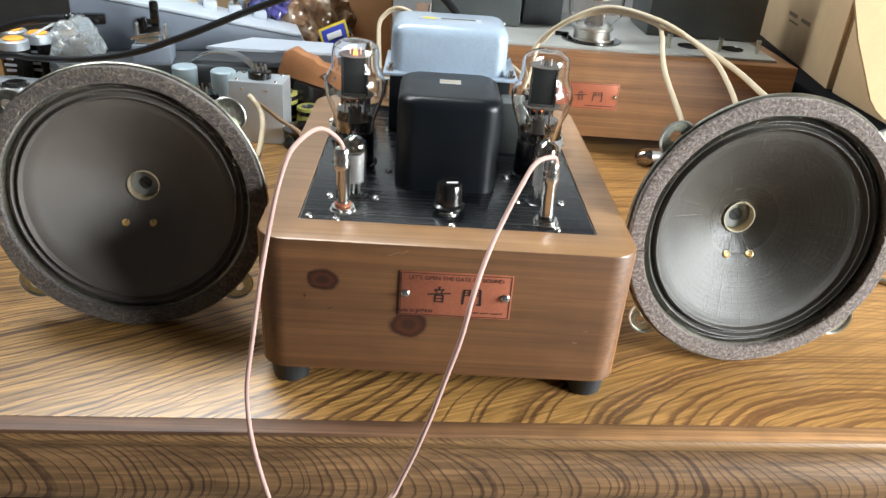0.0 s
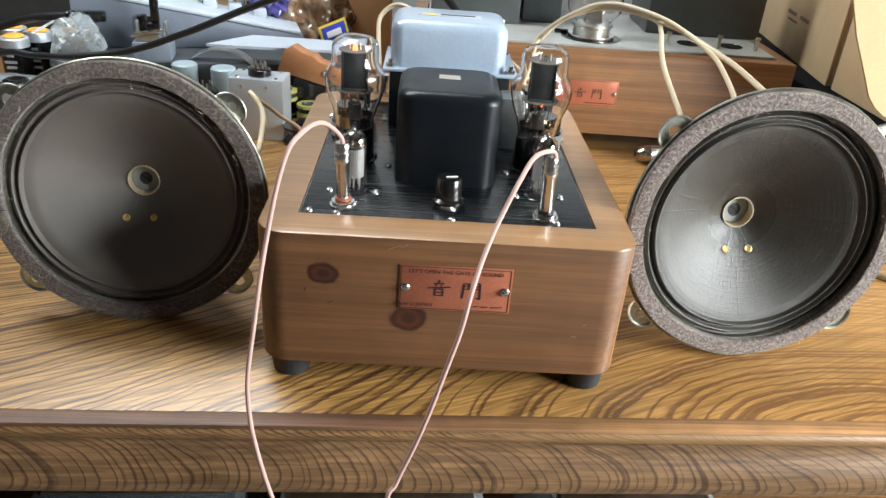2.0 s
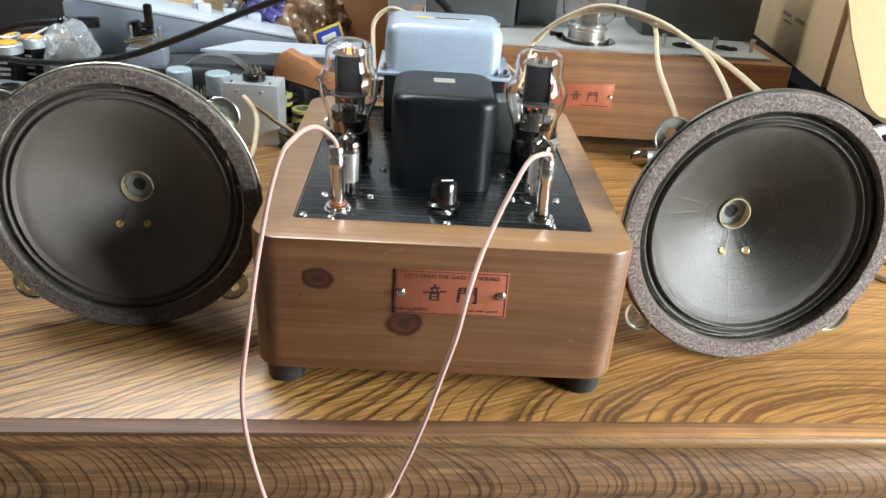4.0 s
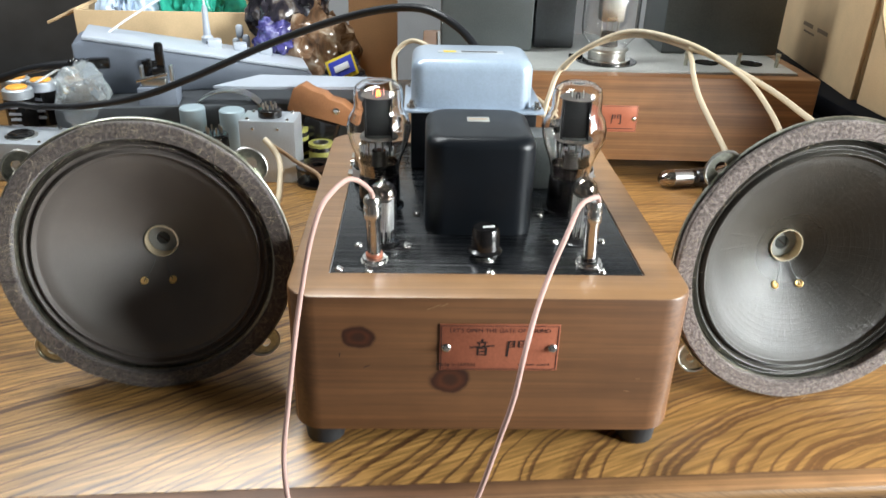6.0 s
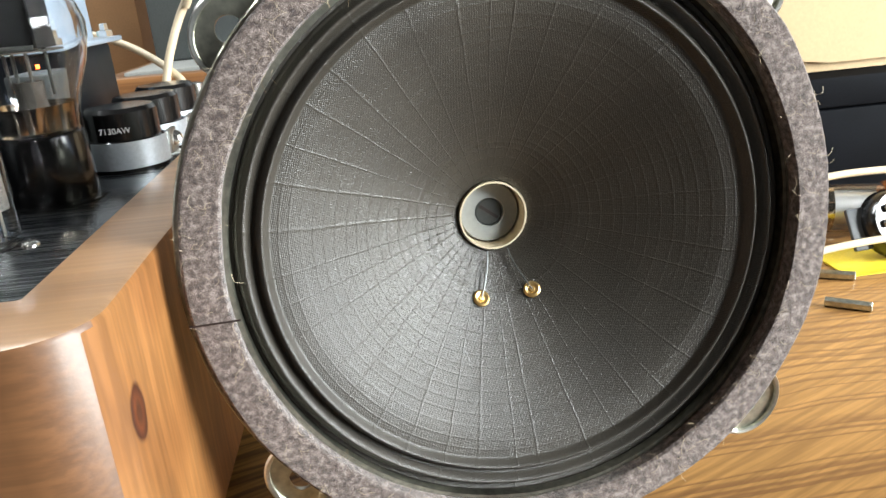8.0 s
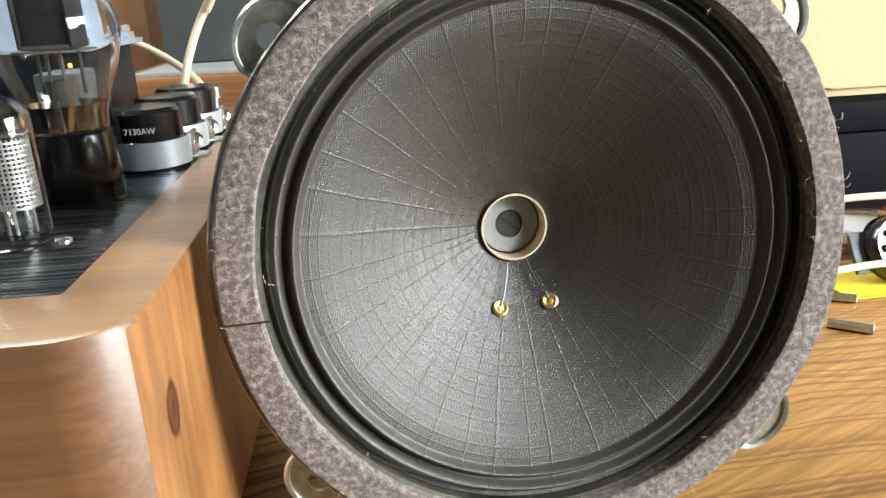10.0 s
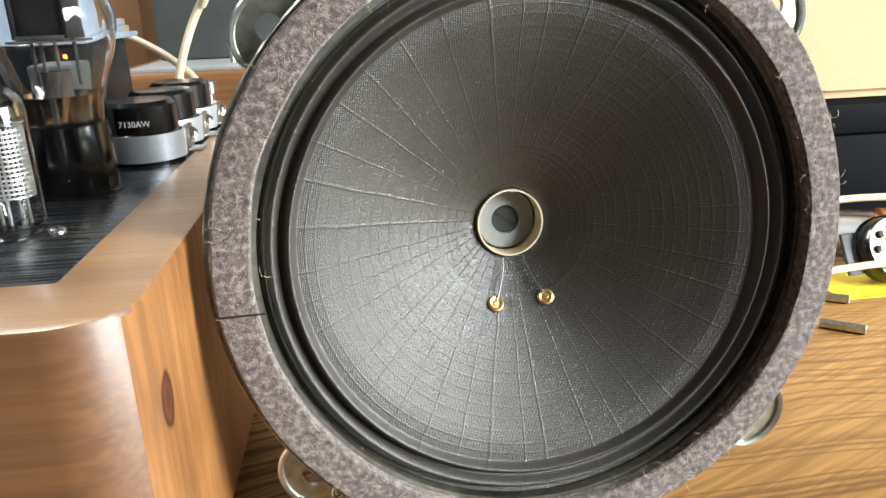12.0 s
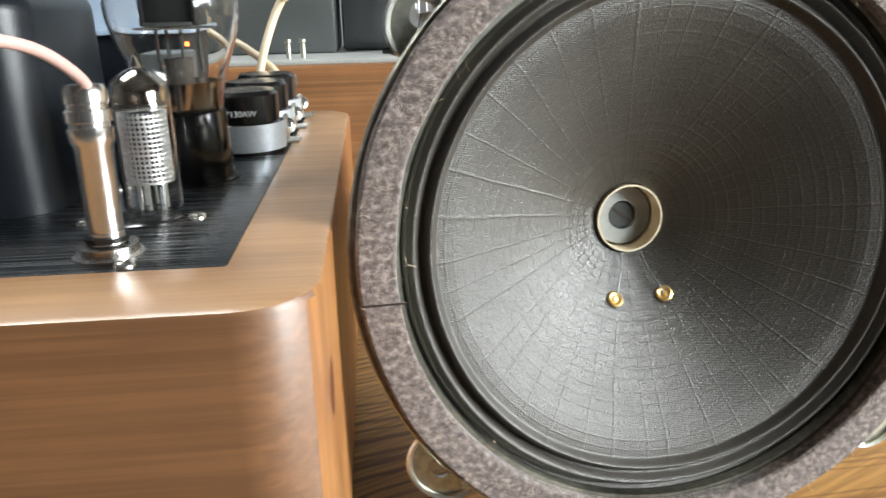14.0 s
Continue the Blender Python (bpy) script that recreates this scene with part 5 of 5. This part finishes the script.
can("capacitor", -0.377, 0.66, 0.0185, 0.074, M["capblue"], "pale blue-grey round capacitor can", 0)
can("capacitor", -0.320, 0.66, 0.0185, 0.071, M["capblue"], "pale blue-grey round capacitor can", 0)
can("plug_in_coil", -0.328, 0.58, 0.0185, 0.060, M["bakelite"], "black plug-in component with bright pins upward", 6)
can("plug_in_coil", -0.391, 0.6, 0.017, 0.042, M["darkgrey"], "grey plug-in component with bright pins upward", 8)
can("plug_in_coil", -0.446, 0.62, 0.02, 0.05, M["darkgrey"], "grey plug-in component with bright pins upward", 8)
can("terminal_can", -0.49, 0.63, 0.02, 0.042, M["alu"], "low bare metal can", 4)


def strap():
    """A wide bent strip of bright sheet standing on edge behind the cans."""
    b = bmesh.new()
    P = smooth_path([(-0.392, 0, 0.0), (-0.390, 0, 0.045), (-0.372, 0, 0.074), (-0.335, 0, 0.088), (-0.298, 0, 0.080), (-0.276, 0, 0.052), (-0.270, 0, 0.0)], 6)
    rows = []
    for i, p in enumerate(P):
        d = (P[min(i + 1, len(P) - 1)] - P[max(i - 1, 0)]).normalized()
        out_ = Vector((-d.z, 0, d.x)) * 0.0016
        rows.append([b.verts.new(q) for q in (p + Vector((0, 0.688, 0)), p + Vector((0, 0.712, 0)), p + out_ + Vector((0, 0.712, 0)), p + out_ + Vector((0, 0.688, 0)))])
    for p, q in zip(rows, rows[1:]):
        for k in range(4):
            b.faces.new((p[k], p[(k + 1) % 4], q[(k + 1) % 4], q[k]))
    b.faces.new(rows[0][::-1])
    b.faces.new(rows[-1])
    bmesh.ops.recalc_face_normals(b, faces=b.faces)
    solo("curved_strap", b, M["zinc"], "wide bent strap of bright sheet metal", "strap")


strap()


def terminal_block(x, y):
    """A grey block with a plated clip and an upright black lever on top."""
    c = thing("terminal_block", pose(x, y, 0, 0, 0, 6) @ Matrix.Diagonal((1, 1, 1.12, 1)), "grey block with plated clips and a black lever", "component")
    part("body", block((0.056, 0.045, 0.086), (0, 0, 0.043), 0.003), M["stripgrey"], c)
    clip = part("clip", block((0.034, 0.02, 0.010), (-0.004, -0.006, 0.091), 0.002), M["zinc"], c)
    part("clip_arm", block((0.046, 0.007, 0.004), (-0.006, -0.014, 0.098), 0.001, 2, None, pose(0, 0, 0, 0, -12, 0)), M["chrome"], clip)
    part("jaw", block((0.018, 0.012, 0.010), (0.004, -0.006, 0.104), 0.001), M["bakelite"], clip)
    part("lever", block((0.013, 0.010, 0.034), (0.006, 0, 0.124), 0.004), M["bakelite"], c, "black upright lever")
    for px in (-0.022, 0.02):
        part("bracket", block((0.004, 0.014, 0.026), (px, 0, 0.098), 0.001), M["zinc"], c)


terminal_block(-0.432, 0.70)


def socket_box(x, y):
    c = thing("socket_box", pose(x, y, 0, 0, 0, -6), "low pale grey metal box with a black socket", "component box")
    part("body", block((0.12, 0.075, 0.054), (0, 0, 0.027), 0.002), M["alu"], c)
    k = part("socket", lathe([(0, 0), (0.017, 0), (0.017, 0.004), (0.013, 0.006), (0.006, 0.003), (0, 0.003)], 24, (0.012, -0.004, 0.0538)), M["bakelite"], c)
    part("saddle", lathe([(0.017, 0), (0.021, 0), (0.021, 0.0012), (0.017, 0.0012)], 24, (0.012, -0.004, 0.0540), closed=True), M["zinc"], k)
    for px in (-0.05, 0.05):
        for py in (-0.028, 0.028):
            screw(c, (px, py, 0.054), 0.0026)


socket_box(-0.600, 0.585)
for x, y in ((-0.641, 0.7), (-0.625, 0.745), (-0.67, 0.76)):
    c = thing("electrolytic_capacitor", pose(x, y, 0), "dark striped capacitor with an orange end cap", "capacitor", group="orange-capped capacitors")
    part("sleeve", rod(0.021, 0.088, (0, 0, 0), 28, 0.002), M["alu"], c)
    part("end_cap", lathe([(0, 0), (0.014, 0), (0.015, 0.002), (0.012, 0.004), (0, 0.004)], 24, (0, 0, 0.0875)), M["orange"], c)
    band = part("label_band", lathe([(0.0211, 0.022), (0.0214, 0.022), (0.0214, 0.074), (0.0211, 0.074)], 28, closed=True), M["bakelite"], c, "black printed band")
    for z, w, a in ((0.064, 0.012, -8), (0.054, 0.018, 0), (0.046, 0.014, 6), (0.036, 0.016, -4)):
        part("print_bar", block((w, 0.0008, 0.004), (0, -0.0214, z), 0, 1, None, pose(0, 0, 0, 0, 0, a)), M["stripwhite"], band)


def tape_roll(x, y, z, mat, label):
    r = thing("tape_roll", pose(x, y, z), label, "tape", group="small rolls")
    part("roll", lathe([(0.011, 0), (0.018, 0), (0.018, 0.016), (0.011, 0.016)], 28, closed=True), mat, r)
    part("core", lathe([(0.0098, 0.0), (0.0112, 0.0), (0.0112, 0.0165), (0.0098, 0.0165)], 24, closed=True), M["zinc"], r)
    part("wrap", lathe([(0.0181, 0.006), (0.0186, 0.006), (0.0186, 0.012), (0.0181, 0.012)], 28, closed=True), M["bakelite"], r)


tape_roll(-0.225, 0.64, 0.0, M["yellowgreen"], "yellow-green wound roll with a dark band")
tape_roll(-0.188, 0.625, 0.0, M["yellowgreen"], "yellow-green wound roll with a dark band")
tape_roll(-0.225, 0.64, 0.0168, M["bakelite"], "dark wound roll lying on another")
tape_roll(-0.188, 0.625, 0.0168, M["yellowgreen"], "yellow-green wound roll lying on another")
tape_roll(-0.225, 0.64, 0.0336, M["yellowgreen"], "yellow-green wound roll on top of a stack")
solo("black_reel", lathe([(0.008, 0), (0.03, 0), (0.03, 0.004), (0.014, 0.006), (0.014, 0.02), (0.03, 0.022), (0.03, 0.026), (0.008, 0.026)], 32, closed=True), M["bakelite"], "black plastic reel lying on the table", "reel", pose(-0.185, 0.55, 0))
solo("component_tray", block((0.44, 0.24, 0.070), (0, 0, 0.035), 0.003), M["darkgrey2"], "low dark tray under the clutter", "tray", pose(-0.37, 0.80, 0, 0, 0, 8))


def switch_box():
    """A long sloping plastic housing lying on the tray."""
    s = thing("switch_housing", pose(-0.395, 0.765, 0.0702, 0, 0, 14), "long grey plastic switch housing with a pale sloping top", "housing")
    b = bmesh.new()
    pts = [(-0.17, 0.0), (-0.17, 0.078), (-0.155, 0.083), (0.175, 0.022), (0.185, 0.014), (0.185, 0.0)]
    f = [b.verts.new((x, 0, z)) for x, z in pts]
    k = [b.verts.new((x, 0.09, z)) for x, z in pts]
    b.faces.new(f)
    b.faces.new(k[::-1])
    for i in range(len(pts)):
        j = (i + 1) % len(pts)
        b.faces.new((f[j], f[i], k[i], k[j]))
    bmesh.ops.recalc_face_normals(b, faces=b.faces)
    bmesh.ops.bevel(b, geom=b.edges[:], offset=0.003, segments=2, profile=0.5, affect='EDGES')
    part("body", b, M["stripgrey"], s, "grey side")
    tilt = math.degrees(math.atan2(0.061, 0.33))
    part("lid", block((0.338, 0.094, 0.007), (0.011, 0.045, 0.0565), 0.003, 2, None, pose(0, 0, 0, 0, tilt, 0)), M["stripwhite"], s, "pale sloping lid")
    sw = part("switch_plate", block((0.022, 0.004, 0.026), (-0.065, -0.002, 0.037), 0.001), M["bakelite"], s)
    part("lever", block((0.008, 0.012, 0.02), (-0.065, -0.008, 0.044), 0.002), M["bakelite"], sw)
    part("cable_entry", block((0.03, 0.014, 0.016), (-0.135, -0.006, 0.05), 0.003), M["bakelite"], s)
    for i in range(4):
        part("strain_relief", rod(0.008, 0.005, (0, 0, 0), 16, 0.001, None, pose(-0.152 - i * 0.008, -0.006, 0.05, 0, 90, 0)), M["bakelite"], s)
    for x in (0.035, 0.075, 0.115):
        part("cap", block((0.022, 0.022, 0.016), (x, 0.06, 0.058 - (x - 0.01) * 0.185 + 0.006), 0.003), M["stripwhite"], s)


switch_box()
solo("mains_plug_lead", hose([(-0.563, 0.715, 0.121), (-0.62, 0.72, 0.112), (-0.7, 0.74, 0.085), (-0.8, 0.76, 0.05), (-0.9, 0.76, 0.008)], 0.006), M["blackwire"], "black lead leaving the switch housing", "cable")


def crumple(sx, sy, sz, seed, rough=0.35, sub=4):
    """A crumpled sack of film."""
    b = bmesh.new()
    bmesh.ops.create_icosphere(b, subdivisions=sub, radius=1)
    for v in b.verts:
        p = v.co.copy()
        k = 1 + rough * noise.noise(p * 1.7 + Vector((seed, 0, 0))) + rough * 0.6 * abs(noise.noise(p * 4.3 + Vector((0, seed, 0)))) - rough * 0.45 * abs(noise.noise(p * 7 + Vector((0, 0, seed)))) - rough * 0.3 * abs(noise.noise(p * 15 + Vector((seed, seed, 0))))
        v.co = Vector((p.x * sx, p.y * sy, max(p.z, -0.75) * sz)) * k
    lo = min(v.co.z for v in b.verts)
    for v in b.verts:
        v.co.z -= lo
    return b


def bagged_lamp():
    s = thing("bagged_bulb", pose(-0.54, 0.68, 0.042), "glass bulb wrapped in a clear plastic bag", "bulb")
    g = part("bag", crumple(0.04, 0.04, 0.045, 3.1, 0.3, 4), M["film"], s, "crumpled clear bag")
    g.visible_shadow = False
    part("bulb", lathe([(0, 0.012), (0.014, 0.012), (0.02, 0.03), (0.016, 0.048), (0.006, 0.056), (0, 0.057)], 24), M["mica"], s)
    part("cap", rod(0.01, 0.014, (0, 0, 0.002), 20, 0.001), M["brass"], s)
    part("stand_block", block((0.075, 0.07, 0.0415), (0, 0, -0.0210), 0.002), M["darkgrey"], s)


M["film"] = glass("clear_film", (0.80, 0.86, 0.88), 0.15)
M["film"].node_tree.nodes["Principled BSDF"].inputs["Transmission Weight"].default_value = 0.86
bagged_lamp()


def paper_blade():
    s = thing("folded_paper", pose(-0.235, 0.70, 0.098, 0, 0, 0), "white folded sheet tapering to a point", "paper")
    b = bmesh.new()
    pts = [(-0.115, -0.012, 0.0), (-0.06, -0.03, 0.004), (0.13, -0.03, 0.006), (0.14, 0.02, 0.008), (-0.05, 0.02, 0.010)]
    lo = [b.verts.new((x, y, z - 0.004)) for x, y, z in pts]
    hi = [b.verts.new((x, y, z)) for x, y, z in pts]
    b.faces.new(hi)
    b.faces.new(lo[::-1])
    for i in range(5):
        j = (i + 1) % 5
        b.faces.new((hi[j], hi[i], lo[i], lo[j]))
    bmesh.ops.recalc_face_normals(b, faces=b.faces)
    part("sheet", b, M["paper"], s)


paper_blade()


def wood_grip():
    s = thing("wooden_grip", pose(-0.194, 0.660, 0.060, 0, 14, -12), "notched brown wooden grip with a rivet", "tool handle")
    b = bmesh.new()
    pts = [(-0.045, 0.0), (-0.042, 0.034), (-0.030, 0.045), (-0.014, 0.041), (0.004, 0.041), (0.014, 0.036), (0.032, 0.037), (0.05, 0.03), (0.052, 0.004)]
    f = [b.verts.new((x, -0.012, z)) for x, z in pts]
    k = [b.verts.new((x, 0.012, z)) for x, z in pts]
    b.faces.new(f)
    b.faces.new(k[::-1])
    for i in range(len(pts)):
        j = (i + 1) % len(pts)
        b.faces.new((f[j], f[i], k[i], k[j]))
    bmesh.ops.recalc_face_normals(b, faces=b.faces)
    bmesh.ops.bevel(b, geom=b.edges[:], offset=0.002, segments=2, profile=0.5, affect='EDGES')
    part("grip", b, M["leather"], s)
    screw(s, (0.028, -0.012, 0.022), 0.005, FRONT, "rivet")
    part("rest", block((0.05, 0.03, 0.06), (0.008, 0.0, -0.029), 0.003), M["bakelite"], s)


wood_grip()


def card_box():
    c = thing("open_card_box", pose(-0.485, 1.05, 0, 0, 0, 0), "open brown cardboard box full of plastic bags", "carton")
    w, d, h, t = 0.31, 0.2, 0.16, 0.005
    part("front", block((w, t, h), (0, -d / 2, h / 2), 0.001), M["kraft"], c)
    part("back", block((w, t, h + 0.02), (0, d / 2, h / 2 + 0.01), 0.001), M["kraft"], c)
    for x in (-1, 1):
        part("side", block((t, d - 2 * t, h), (x * (w / 2 - t / 2), 0, h / 2), 0.001), M["kraft"], c)
    part("flap", block((0.06, d - 0.02, t), (-w / 2 - 0.026, 0, h - 0.012), 0.001, 2, None, pose(0, 0, 0, 0, -25, 0)), M["kraft"], c)
    part("bottom", block((w - 2 * t, d - 2 * t, t), (0, 0, t / 2)), M["kraft"], c)


card_box()
solo("green_plastic_bag", crumple(0.075, 0.06, 0.13, 7.7, 0.4, 5), M["green"], "crumpled bright green plastic bag in the box", "bag", pose(-0.45, 1.05, 0.01))
solo("blue_plastic_bag", crumple(0.055, 0.06, 0.14, 2.2, 0.4, 5), M["bluefilm"], "pale blue translucent bag in the box", "bag", pose(-0.575, 1.05, 0.01))


def snack_bag():
    s = thing("plastic_bag_of_parts", pose(-0.235, 0.93, 0) @ Matrix.Diagonal((1, 1, 1.13, 1)), "crumpled brown plastic bags with a blue and yellow label", "bag")
    part("lower_bag", crumple(0.08, 0.05, 0.085, 11.3, 0.45), M["bagbrown"], s)
    o = part("upper_bag", crumple(0.065, 0.045, 0.065, 5.9, 0.5), M["bagdark"], s)
    o.location = (-0.035, 0.01, 0.105)
    o = part("purple_bag", crumple(0.035, 0.025, 0.03, 9.1, 0.5), M["bagpurple"], s)
    o.location = (-0.05, -0.045, 0.085)
    o = part("dark_bag", crumple(0.045, 0.03, 0.035, 4.4, 0.5), M["bagdark"], s)
    o.location = (0.045, -0.02, 0.02)
    lab = part("label", block((0.05, 0.003, 0.036), (0.062, -0.062, 0.075), 0.001, 2, None, pose(0, 0, 0, -20, -22, 0)), M["yellow"], s, "yellow-edged blue printed label")
    part("label_field", block((0.042, 0.003, 0.026), (0.062, -0.0645, 0.0765), 0.0006, 2, None, pose(0, 0, 0, -20, -22, 0)), M["logoblue"], lab)
    part("label_mark", block((0.026, 0.003, 0.010), (0.062, -0.0665, 0.077), 0.0006, 2, None, pose(0, 0, 0, -20, -22, 0)), M["white"], lab)
    for x, z in ((-0.115, 0.12), (-0.122, 0.10), (-0.105, 0.105)):
        part("tie", block((0.012, 0.012, 0.02), (x, -0.02, z), 0.004), M["stripwhite"], s)


snack_bag()


def white_plug():
    s = thing("white_plug", pose(-0.39, 0.848, 0.107), "small white plug at the end of a cord", "plug")
    part("body", lathe([(0, 0), (0.010, 0), (0.0105, 0.004), (0.0095, 0.03), (0.006, 0.034), (0.0045, 0.075), (0.0025, 0.082), (0, 0.082)], 20), M["stripwhite"], s)
    part("switch", block((0.004, 0.003, 0.012), (0.002, -0.0095, 0.02), 0.001), M["bakelite"], s)
    part("foot_block", block((0.03, 0.03, 0.036), (0, 0, -0.018), 0.003), M["stripwhite"], s)


white_plug()
solo("brown_carton", block((0.085, 0.2, 0.3), (-0.122, 1.05, 0.15), 0.002), M["kraftdark"], "tall reddish brown carton", "carton")
solo("steel_cabinet", block((0.7, 0.4, 1.3), (-1.05, 1.45, -0.07), 0.004), M["cabinet"], "dark grey steel cabinet", "cabinet")
